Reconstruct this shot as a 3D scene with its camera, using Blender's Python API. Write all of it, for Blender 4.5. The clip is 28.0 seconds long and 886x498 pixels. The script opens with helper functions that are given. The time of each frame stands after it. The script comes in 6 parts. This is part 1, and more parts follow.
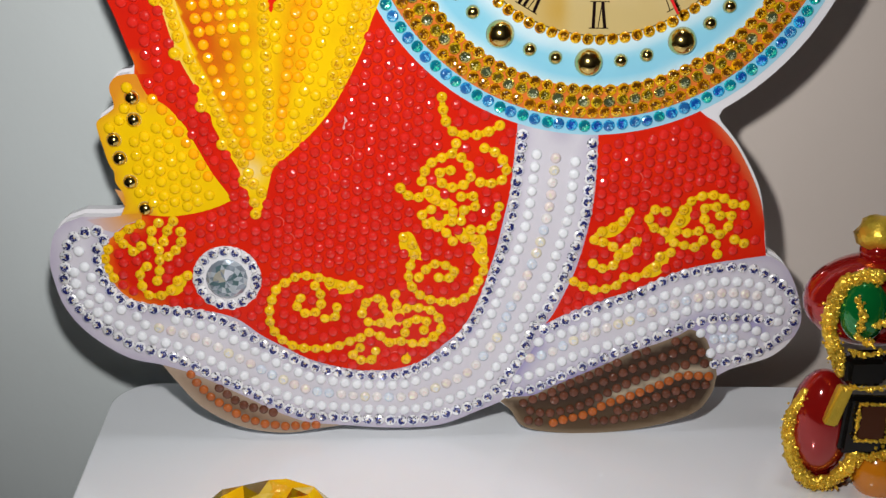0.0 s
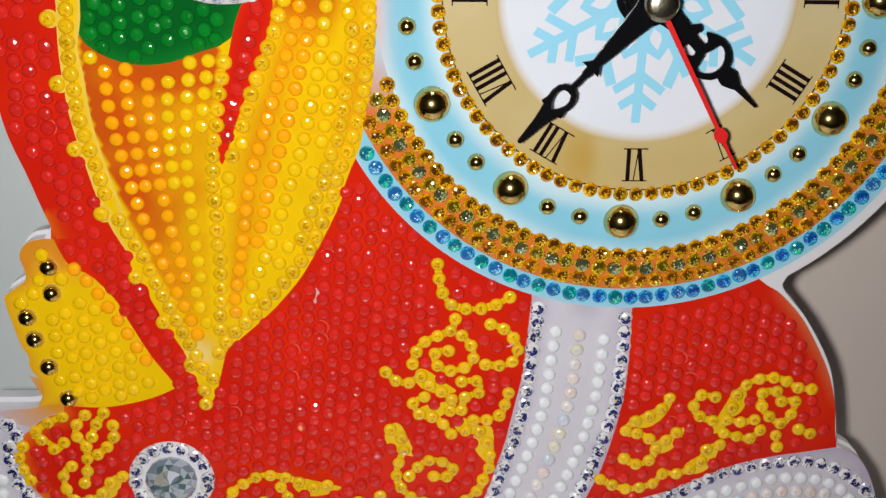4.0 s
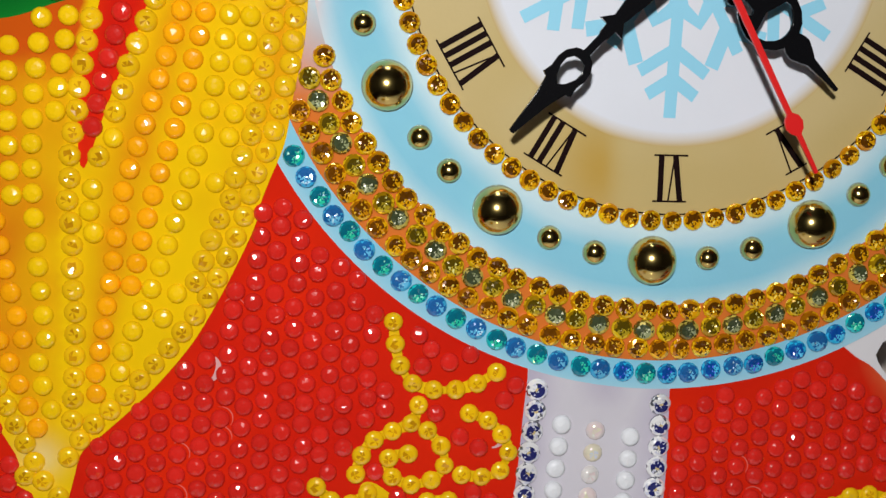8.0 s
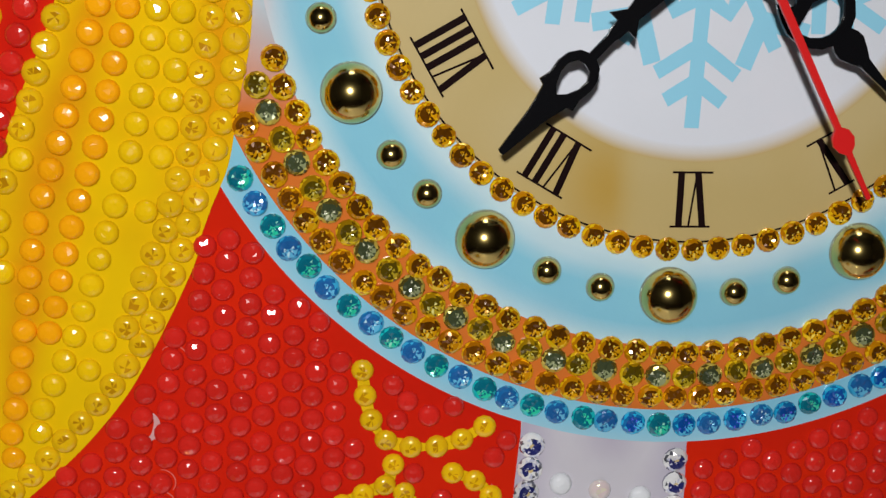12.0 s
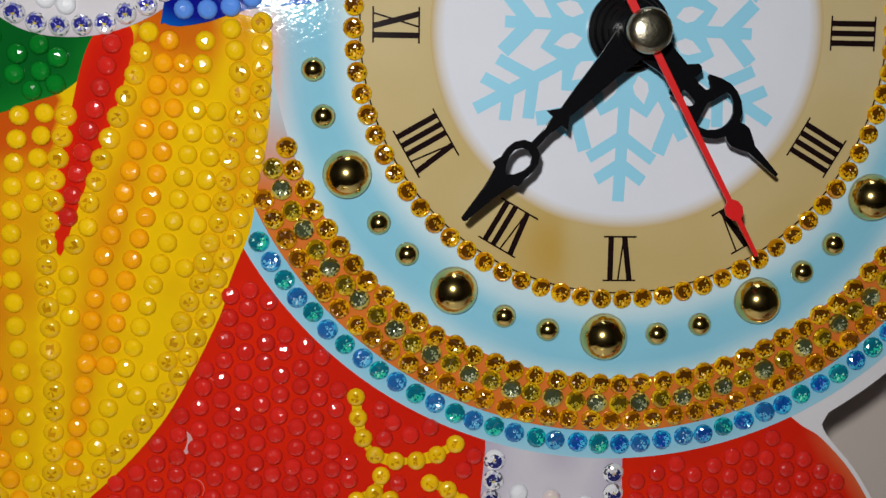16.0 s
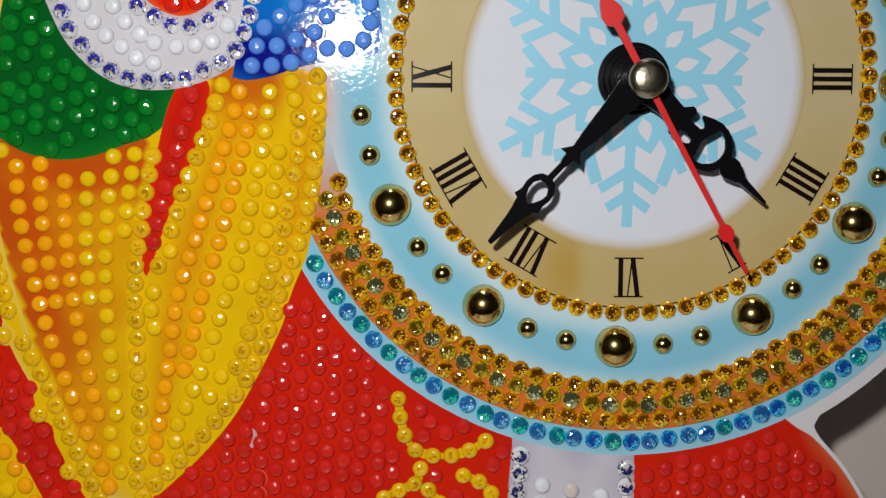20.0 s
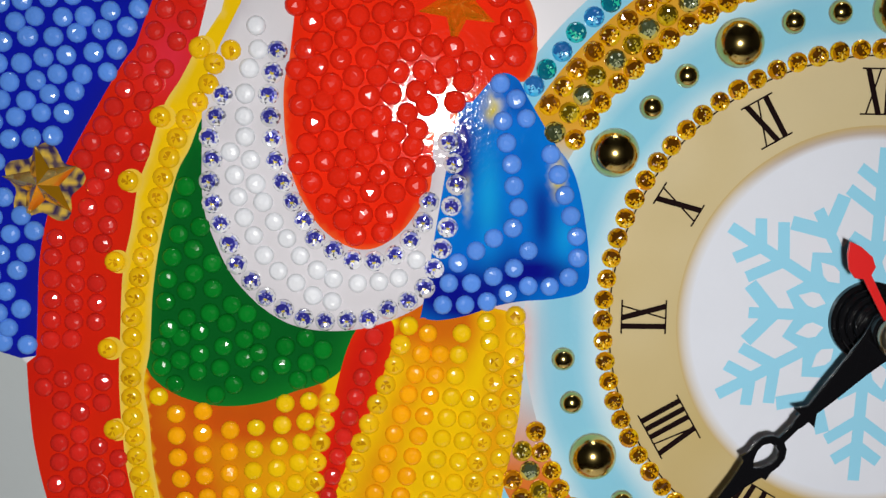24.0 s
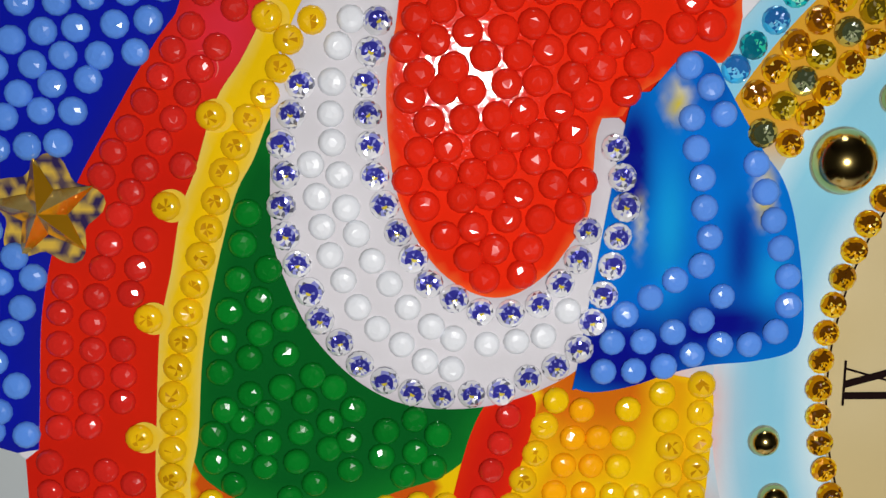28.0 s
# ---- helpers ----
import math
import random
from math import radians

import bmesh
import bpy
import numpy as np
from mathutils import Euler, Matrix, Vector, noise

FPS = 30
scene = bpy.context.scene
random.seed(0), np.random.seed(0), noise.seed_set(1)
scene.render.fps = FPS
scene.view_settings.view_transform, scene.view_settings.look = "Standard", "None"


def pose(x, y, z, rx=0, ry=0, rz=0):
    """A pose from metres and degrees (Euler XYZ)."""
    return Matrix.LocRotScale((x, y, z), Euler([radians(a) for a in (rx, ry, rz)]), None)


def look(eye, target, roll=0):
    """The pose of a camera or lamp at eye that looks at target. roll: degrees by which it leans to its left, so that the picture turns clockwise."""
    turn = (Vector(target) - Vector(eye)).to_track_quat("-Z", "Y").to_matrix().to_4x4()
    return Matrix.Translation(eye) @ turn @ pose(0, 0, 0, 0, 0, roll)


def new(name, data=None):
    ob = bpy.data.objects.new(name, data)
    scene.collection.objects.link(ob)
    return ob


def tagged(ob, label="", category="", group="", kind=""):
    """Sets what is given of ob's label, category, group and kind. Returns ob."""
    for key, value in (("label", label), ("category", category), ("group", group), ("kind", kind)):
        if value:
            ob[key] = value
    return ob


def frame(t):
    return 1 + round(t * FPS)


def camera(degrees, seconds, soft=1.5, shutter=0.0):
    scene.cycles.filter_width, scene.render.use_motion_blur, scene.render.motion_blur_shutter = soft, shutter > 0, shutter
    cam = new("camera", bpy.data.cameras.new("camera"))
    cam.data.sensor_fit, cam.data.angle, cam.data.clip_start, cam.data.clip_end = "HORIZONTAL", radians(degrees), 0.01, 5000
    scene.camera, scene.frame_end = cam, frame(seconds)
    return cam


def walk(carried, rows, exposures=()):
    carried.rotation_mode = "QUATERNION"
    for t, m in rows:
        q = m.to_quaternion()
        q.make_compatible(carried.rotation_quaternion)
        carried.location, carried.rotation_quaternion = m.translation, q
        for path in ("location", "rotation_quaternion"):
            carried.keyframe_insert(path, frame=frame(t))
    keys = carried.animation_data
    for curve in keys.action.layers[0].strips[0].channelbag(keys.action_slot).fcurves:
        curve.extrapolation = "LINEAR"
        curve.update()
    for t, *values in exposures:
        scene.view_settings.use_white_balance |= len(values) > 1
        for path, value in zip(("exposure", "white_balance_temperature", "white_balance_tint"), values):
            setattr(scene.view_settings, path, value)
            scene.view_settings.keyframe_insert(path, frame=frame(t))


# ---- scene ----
# Metres. The clock's face is the plane y = 0, the white table top is z = 0.
cam = camera(42.0, 28.0, 1.42)
PATH = [
    (0, (-0.04301, -0.25982, 0.14797), (-0.03755, -0.07254, 0.07798), -0.16),
    (0.5, (-0.04645, -0.24791, 0.14591), (-0.04027, -0.06081, 0.07552), 0.03),
    (1, (-0.04878, -0.23538, 0.14344), (-0.04213, -0.04865, 0.07212), 0.07),
    (1.5, (-0.05050, -0.22294, 0.13975), (-0.04260, -0.03720, 0.06601), 0.17),
    (2, (-0.04896, -0.21626, 0.13941), (-0.04203, -0.03062, 0.06532), -0.09),
    (2.5, (-0.04870, -0.21374, 0.14272), (-0.04164, -0.02787, 0.06922), -0.15),
    (3, (-0.04726, -0.21220, 0.14687), (-0.04063, -0.02611, 0.07390), -0.27),
    (3.5, (-0.04710, -0.20681, 0.15142), (-0.03994, -0.02077, 0.07837), -0.09),
    (4, (-0.04183, -0.19789, 0.16294), (-0.03497, -0.01006, 0.09460), -0.11),
    (4.5, (-0.03402, -0.19351, 0.16404), (-0.02812, -0.00263, 0.10462), -0.16),
    (6.5, (-0.04950, -0.16291, 0.12666), (-0.03667, 0.03128, 0.08055), -0.44),
    (7, (-0.04793, -0.15390, 0.12257), (-0.03353, 0.04171, 0.08345), -0.18),
    (7.5, (-0.04624, -0.14977, 0.12018), (-0.03158, 0.04756, 0.09111), 0.02),
    (8, (-0.04260, -0.14455, 0.11819), (-0.02448, 0.05260, 0.08986), 0.59),
    (8.5, (-0.03784, -0.14186, 0.12299), (-0.01909, 0.05481, 0.09189), 0.63),
    (9, (-0.03484, -0.13766, 0.12831), (-0.01960, 0.05906, 0.09561), 0.95),
    (9.5, (-0.03559, -0.13735, 0.13088), (-0.01896, 0.05955, 0.10005), 0.86),
    (10, (-0.03267, -0.13876, 0.13432), (-0.01625, 0.05848, 0.10560), 0.81),
    (10.5, (-0.03010, -0.13894, 0.13800), (-0.01450, 0.05865, 0.11128), 0.68),
    (11, (-0.02610, -0.14124, 0.14144), (-0.01089, 0.05699, 0.11967), 0.27),
    (11.5, (-0.02997, -0.13243, 0.13674), (-0.01129, 0.06476, 0.10907), 0.19),
    (12, (-0.03778, -0.11941, 0.12825), (-0.02011, 0.07495, 0.08449), 0.40),
    (12.5, (-0.03862, -0.12097, 0.12391), (-0.02150, 0.07433, 0.08435), 0.34),
    (14.5, (-0.03298, -0.13286, 0.13182), (-0.02046, 0.06176, 0.08748), 0.10),
    (15, (-0.03313, -0.13627, 0.13035), (-0.02033, 0.05937, 0.09083), 0.10),
    (15.5, (-0.03312, -0.14215, 0.12902), (-0.01910, 0.05464, 0.09622), 0.04),
    (16, (-0.03480, -0.15101, 0.12896), (-0.02055, 0.04658, 0.10150), 0.07),
    (16.5, (-0.03574, -0.15973, 0.12892), (-0.02235, 0.03876, 0.10834), 0.17),
    (17, (-0.03468, -0.15890, 0.12970), (-0.02466, 0.03986, 0.10982), -0.04),
    (17.5, (-0.03609, -0.15986, 0.12759), (-0.02505, 0.03907, 0.11017), -0.25),
    (18, (-0.03461, -0.16936, 0.12638), (-0.02555, 0.02954, 0.10741), -0.78),
    (18.5, (-0.02971, -0.17037, 0.12535), (-0.02266, 0.02874, 0.10794), -0.80),
    (19, (-0.02778, -0.16675, 0.12485), (-0.02237, 0.03255, 0.10901), -0.70),
    (19.5, (-0.03175, -0.17396, 0.12579), (-0.02453, 0.02519, 0.10882), -0.32),
    (20, (-0.03141, -0.17480, 0.12722), (-0.02814, 0.02433, 0.10888), -0.49),
    (20.5, (-0.03459, -0.17985, 0.13001), (-0.03214, 0.01946, 0.11354), -0.05),
    (21, (-0.03747, -0.18934, 0.13449), (-0.03499, 0.01017, 0.12073), -0.08),
    (21.5, (-0.04156, -0.19308, 0.13962), (-0.03949, 0.00648, 0.12649), -0.10),
    (22, (-0.04552, -0.19482, 0.14476), (-0.04484, 0.00468, 0.13066), -0.11),
    (22.5, (-0.05423, -0.18925, 0.14760), (-0.05366, 0.01011, 0.13158), 0.22),
    (24.5, (-0.06253, -0.13617, 0.17073), (-0.05283, 0.06119, 0.13984), -0.05),
    (25, (-0.06635, -0.12320, 0.16884), (-0.05138, 0.07371, 0.13716), 0.14),
    (25.5, (-0.06759, -0.11240, 0.16713), (-0.05380, 0.08439, 0.13421), -0.03),
    (26, (-0.06708, -0.10570, 0.16661), (-0.05465, 0.09113, 0.13338), -0.18),
    (26.5, (-0.06770, -0.10644, 0.16832), (-0.05642, 0.09011, 0.13309), -0.32),
    (27, (-0.07148, -0.10752, 0.16746), (-0.05984, 0.08916, 0.13310), -0.41),
    (27.5, (-0.07754, -0.10630, 0.16732), (-0.06570, 0.09047, 0.13349), -0.31),
    (28, (-0.07816, -0.10644, 0.17030), (-0.06706, 0.09004, 0.13464), -0.20),
]
walk(cam, [(t, look(eye, target, roll)) for t, eye, target, roll in PATH], [(0.0, 0.14), (2.0, 0.14), (4.0, -0.06), (8.0, -0.18), (10.0, -0.45), (11.0, -0.48), (12.0, -0.39), (15.0, -0.42), (16.0, -0.48), (18.0, -0.48), (19.0, -0.47), (22.0, -0.46), (25.0, -0.29), (27.0, -0.38), (28.0, -0.36)])

# ---- light ----
BASE = 136.0                      # height of the dial's centre over the table, mm


def at(u, v, h=0.0):
    """A place on the clock's face: mm right of and above the dial's centre, h mm in front."""
    return Vector((u / 1000, -h / 1000, (v + BASE) / 1000))


def lamp(name, kind, place, power, colour, size, target=None):
    data = bpy.data.lights.new(name, kind)
    data.energy, data.color = power, colour
    if kind == "AREA":
        data.shape, data.size = "DISK", size
    else:
        data.shadow_soft_size = size
        data.spot_size, data.spot_blend = radians(112), 1.0
    ob = new(name, data)
    ob.matrix_world = look(place, target) if target else Matrix.Translation(place)
    return ob


lamp("phone_torch", "SPOT", at(-56, 25, 195), 1.85, (1.0, 0.98, 0.96), 0.005, at(-50, -30, 0))
# unseen overhead fill, added to lift the table top and the shadows
lamp("overhead_fill", "AREA", (0.0, -0.14, 1.55), 2.1, (0.95, 0.97, 1.0), 0.30, (0.0, -0.12, 0))
world = bpy.data.worlds.new("room_air")
scene.world = world
world.use_nodes = True
world.node_tree.nodes["Background"].inputs[0].default_value = (1.0, 0.9, 0.8, 1)
world.node_tree.nodes["Background"].inputs[1].default_value = 0.03


# ---- materials ----
def material(name, colour, rough=0.4, metal=0.0, spread=0.0, bump=0.0, scale=900.0, coat=0.0, film=0.0, ink=False,
             mottle=0.0, clear=0.0, ior=1.5, sheen=0.5, glow=0.0):
    """One surface: base colour with fine mottling, random change from object to object, and relief at a real size."""
    m = bpy.data.materials.new(name)
    m.use_nodes = True
    nt = m.node_tree
    b = nt.nodes["Principled BSDF"]
    b.inputs["Roughness"].default_value = rough
    b.inputs["Metallic"].default_value = metal
    b.inputs["Coat Weight"].default_value = coat
    b.inputs["Coat Roughness"].default_value = 0.08
    b.inputs["Transmission Weight"].default_value = clear
    b.inputs["IOR"].default_value = ior
    b.inputs["Specular IOR Level"].default_value = sheen
    if glow:
        b.inputs["Subsurface Weight"].default_value = glow
        b.inputs["Subsurface Radius"].default_value = (1, 1, 1)
        b.inputs["Subsurface Scale"].default_value = 0.0006
    if film:
        b.inputs["Thin Film Thickness"].default_value = film
        b.inputs["Thin Film IOR"].default_value = 1.8
    geo = nt.nodes.new("ShaderNodeTexCoord")
    if ink:
        base = nt.nodes.new("ShaderNodeAttribute")
        base.attribute_name = "ink"
        source = base.outputs["Color"]
    else:
        base = nt.nodes.new("ShaderNodeRGB")
        base.outputs[0].default_value = (*colour, 1)
        source = base.outputs[0]
    if spread:
        info = nt.nodes.new("ShaderNodeObjectInfo")
        hue = nt.nodes.new("ShaderNodeHueSaturation")
        span = nt.nodes.new("ShaderNodeMapRange")
        span.inputs["To Min"].default_value, span.inputs["To Max"].default_value = 1 - spread, 1 + spread
        nt.links.new(info.outputs["Random"], span.inputs["Value"])
        nt.links.new(span.outputs["Result"], hue.inputs["Value"])
        nt.links.new(source, hue.inputs["Color"])
        source = hue.outputs["Color"]
    if mottle:
        big = nt.nodes.new("ShaderNodeTexNoise")
        big.inputs["Scale"].default_value, big.inputs["Detail"].default_value = scale / 12, 4
        nt.links.new(geo.outputs["Object"], big.inputs["Vector"])
        tone = nt.nodes.new("ShaderNodeMapRange")
        tone.inputs["To Min"].default_value, tone.inputs["To Max"].default_value = 1 - mottle, 1 + mottle
        nt.links.new(big.outputs["Fac"], tone.inputs["Value"])
        mix = nt.nodes.new("ShaderNodeHueSaturation")
        nt.links.new(tone.outputs["Result"], mix.inputs["Value"])
        nt.links.new(source, mix.inputs["Color"])
        source = mix.outputs["Color"]
    nt.links.new(source, b.inputs["Base Color"])
    if bump:
        fine = nt.nodes.new("ShaderNodeTexNoise")
        fine.inputs["Scale"].default_value, fine.inputs["Detail"].default_value = scale, 3
        nt.links.new(geo.outputs["Object"], fine.inputs["Vector"])
        lift = nt.nodes.new("ShaderNodeBump")
        lift.inputs["Strength"].default_value, lift.inputs["Distance"].default_value = bump, 0.0002
        nt.links.new(fine.outputs["Fac"], lift.inputs["Height"])
        nt.links.new(lift.outputs["Normal"], b.inputs["Normal"])
    return m


PRINT = material("glossy_print", (1, 1, 1), 0.055, ink=True, bump=0.13, scale=1300, mottle=0.04, sheen=0.2)
ACRYLIC = material("white_acrylic", (0.72, 0.71, 0.74), 0.2, mottle=0.04, coat=0.4)
BEAD = {
    "red": material("red_resin", (0.66, 0.022, 0.015), 0.11, spread=0.10, sheen=0.7),
    "bright_red": material("bright_red_resin", (0.74, 0.021, 0.007), 0.15, spread=0.06, sheen=0.35),
    "yellow": material("yellow_resin", (0.87, 0.545, 0.004), 0.15, spread=0.05, sheen=0.45),
    "amber": material("amber_resin", (0.95, 0.40, 0.004), 0.15, spread=0.05, sheen=0.45),
    "green": material("green_resin", (0.003, 0.185, 0.018), 0.13, spread=0.12, sheen=0.3),
    "blue": material("blue_resin", (0.105, 0.28, 0.80), 0.18, spread=0.05, sheen=0.35),
    "white": material("white_resin", (0.76, 0.78, 0.82), 0.32, spread=0.03, sheen=0.3),
    "brown": material("brown_resin", (0.13, 0.045, 0.025), 0.15, spread=0.2),
    "chestnut": material("chestnut_resin", (0.40, 0.10, 0.02), 0.18, spread=0.1),
}


PEARL = [material("iridescent_resin", tint, 0.12, spread=0.06, coat=0.6, film=thick) for tint, thick in
         (((0.80, 0.66, 0.66), 380), ((0.80, 0.76, 0.58), 460), ((0.66, 0.70, 0.82), 540), ((0.80, 0.78, 0.76), 620))]


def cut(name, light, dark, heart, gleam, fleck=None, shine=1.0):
    """The tones of a foil-backed stone, with its reflections put into the colours: crown facets lit and shaded, those
    of the heart seen through the table, and a fleck of fire.
    """
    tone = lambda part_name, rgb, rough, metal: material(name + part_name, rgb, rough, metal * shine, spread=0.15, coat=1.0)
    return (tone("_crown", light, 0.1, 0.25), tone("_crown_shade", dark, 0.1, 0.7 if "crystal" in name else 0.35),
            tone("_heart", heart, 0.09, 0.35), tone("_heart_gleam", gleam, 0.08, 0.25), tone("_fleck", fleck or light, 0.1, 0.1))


STONE = {
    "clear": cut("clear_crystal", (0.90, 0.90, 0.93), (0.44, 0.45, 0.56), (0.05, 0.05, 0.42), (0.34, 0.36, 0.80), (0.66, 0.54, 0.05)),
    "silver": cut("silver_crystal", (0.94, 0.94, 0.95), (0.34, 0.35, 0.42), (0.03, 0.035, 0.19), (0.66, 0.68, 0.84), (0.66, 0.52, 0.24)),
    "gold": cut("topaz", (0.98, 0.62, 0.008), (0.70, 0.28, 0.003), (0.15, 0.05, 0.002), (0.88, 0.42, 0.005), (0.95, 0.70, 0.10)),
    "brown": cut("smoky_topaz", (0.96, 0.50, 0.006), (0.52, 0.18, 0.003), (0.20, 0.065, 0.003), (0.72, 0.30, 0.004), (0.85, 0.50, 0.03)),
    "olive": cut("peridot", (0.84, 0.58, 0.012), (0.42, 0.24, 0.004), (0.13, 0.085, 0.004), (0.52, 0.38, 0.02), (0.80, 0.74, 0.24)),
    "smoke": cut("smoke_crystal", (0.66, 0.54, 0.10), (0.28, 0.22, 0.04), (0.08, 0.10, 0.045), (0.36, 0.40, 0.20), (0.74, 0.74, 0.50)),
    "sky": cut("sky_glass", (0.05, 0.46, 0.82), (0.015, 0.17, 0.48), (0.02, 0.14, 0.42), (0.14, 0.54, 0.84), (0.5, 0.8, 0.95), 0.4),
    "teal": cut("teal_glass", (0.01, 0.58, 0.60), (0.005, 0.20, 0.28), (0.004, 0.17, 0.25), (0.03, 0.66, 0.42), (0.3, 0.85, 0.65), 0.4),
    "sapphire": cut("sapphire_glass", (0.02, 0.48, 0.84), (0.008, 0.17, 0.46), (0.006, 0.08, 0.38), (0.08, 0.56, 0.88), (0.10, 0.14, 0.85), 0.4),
}
YELLOW_DROP = (material("clear_yellow_resin", (0.84, 0.50, 0.006), 0.12, spread=0.08, coat=0.7), material("amber_yellow_heart", (0.56, 0.26, 0.004), 0.1, 0.0, spread=0.2, coat=0.5))
GOLD = material("polished_gold", (0.74, 0.55, 0.18), 0.16, 1.0, mottle=0.06, scale=600)
GLUE = material("clear_glue", (0.86, 0.83, 0.58), 0.1, clear=0.75, ior=1.3)
CHROME = material("worn_nickel", (0.36, 0.33, 0.24), 0.30, 1.0, bump=0.5, scale=900, mottle=0.9)
BLACK = material("black_hand_paint", (0.005, 0.005, 0.006), 0.16, mottle=0.1, sheen=0.2)
RED_PAINT = material("red_hand_paint", (0.68, 0.012, 0.012), 0.35, mottle=0.05)
NUMERAL = material("dark_brown_ink", (0.012, 0.006, 0.006), 0.12, mottle=0.3, sheen=0.2)
FLAKE = material("light_blue_ink", (0.30, 0.66, 0.85), 0.24, mottle=0.05, coat=0.3)
STAR_GOLD = material("amber_mirror_plastic", (0.88, 0.44, 0.015), 0.10, 0.7, coat=1.0, mottle=0.25, scale=900)
CRYSTAL = cut("grey_crystal", (0.44, 0.50, 0.56), (0.30, 0.36, 0.43), (0.10, 0.17, 0.19), (0.40, 0.39, 0.33), (0.64, 0.68, 0.76), 0.5)
TABLE = material("white_lacquer", (0.88, 0.91, 0.95), 0.12, mottle=0.02, scale=60, coat=0.5)
WALL_GREY = material("grey_wall_paint", (0.62, 0.67, 0.675), 0.85, mottle=0.05, bump=0.4, scale=240)
WALL_BEIGE = material("beige_wall_paint", (0.64, 0.565, 0.51), 0.85, mottle=0.04, bump=0.4, scale=240)
ROOM = material("plain_room_paint", (0.34, 0.30, 0.26), 0.9, mottle=0.08, scale=30)
FLOOR = material("wooden_floor", (0.07, 0.035, 0.02), 0.5, mottle=0.2, scale=60)
YELLOW_GLASS = cut("yellow_glass", (0.86, 0.66, 0.006), (0.50, 0.34, 0.004), (0.78, 0.56, 0.006), (0.16, 0.10, 0.002))
ORNAMENT = [material("red_glass", (0.36, 0.010, 0.008), 0.06, 0.45, coat=1.0, mottle=0.1, scale=300),
            material("gold_glitter", (0.86, 0.58, 0.06), 0.28, 0.7, bump=1.0, scale=1600, mottle=0.5),
            material("green_glass", (0.004, 0.20, 0.04), 0.05, 0.5, coat=1.0),
            material("black_enamel", (0.006, 0.005, 0.004), 0.07, sheen=0.4),
            material("amber_glass", (0.06, 0.014, 0.002), 0.12, sheen=0.3, mottle=0.3, scale=300),
            material("orange_glass", (0.62, 0.20, 0.008), 0.1, coat=0.8, mottle=0.3, scale=200)]

# ---- tools ----
WORLD = {}


def link(name, data, parent=None, m=None, label="", **tags):
    """A mesh as one object, under its parent if there is one."""
    ob = new(name, data)
    WORLD[ob] = m or Matrix.Identity(4)
    ob.parent = parent
    ob.matrix_basis = WORLD[parent].inverted() @ WORLD[ob] if parent else WORLD[ob]
    return tagged(ob, label, **tags)


def part(name, bm, mat, parent=None, label="", m=None, smooth=False, **tags):
    mesh = bpy.data.meshes.new(name)
    bm.to_mesh(mesh)
    bm.free()
    for one in mat if isinstance(mat, (list, tuple)) else [mat]:
        mesh.materials.append(one)
    if smooth:
        mesh.shade_smooth()
    return link(name, mesh, parent, m, label, **tags)


def curve(points, step=0.8, closed=False):
    """A smooth line through the points, in mm, as an array with even steps."""
    p = np.array(points, float)
    n = len(p)
    pad = np.vstack([p[-1], p, p[0], p[1]]) if closed else np.vstack([2 * p[0] - p[1], p, 2 * p[-1] - p[-2]])
    fine = []
    for i in range(n if closed else n - 1):
        a, b, c, d = pad[i:i + 4]
        for s in np.linspace(0, 1, 12, endpoint=False):
            fine.append(0.5 * (2 * b + (c - a) * s + (2 * a - 5 * b + 4 * c - d) * s ** 2 + (3 * b - a - 3 * c + d) * s ** 3))
    fine.append(p[0] if closed else p[-1])
    fine = np.array(fine)
    run = np.r_[0, np.cumsum(np.hypot(*np.diff(fine, axis=0).T))]
    count = max(2, int(round(run[-1] / step)) + 1)
    want = np.linspace(0, run[-1], count)
    line = np.c_[np.interp(want, run, fine[:, 0]), np.interp(want, run, fine[:, 1])]
    return line[:-1] if closed else line


def inside(poly, pts):
    x, y = np.asarray(pts, float).T
    hit = np.zeros(len(x), bool)
    q = np.roll(poly, -1, axis=0)
    for (ax, ay), (bx, by) in zip(poly, q):
        if ay != by:
            hit ^= ((ay > y) != (by > y)) & (x < (bx - ax) * (y - ay) / (by - ay) + ax)
    return hit


def far(line, pts):
    """How far each point lies from a densely stepped line."""
    pts = np.asarray(pts, float)
    best = np.full(len(pts), 1e9)
    for i in range(0, len(line), 64):
        d = np.hypot(pts[:, None, 0] - line[None, i:i + 64, 0], pts[:, None, 1] - line[None, i:i + 64, 1])
        best = np.minimum(best, d.min(axis=1))
    return best


def mix(a, b, f):
    f = np.clip(np.atleast_1d(np.asarray(f, float)), 0, 1)[:, None]
    return np.asarray(a, float) * (1 - f) + np.asarray(b, float) * f


def ripple(pts, size, seed=0):
    return np.array([noise.noise((x / size, y / size, seed)) for x, y in pts])


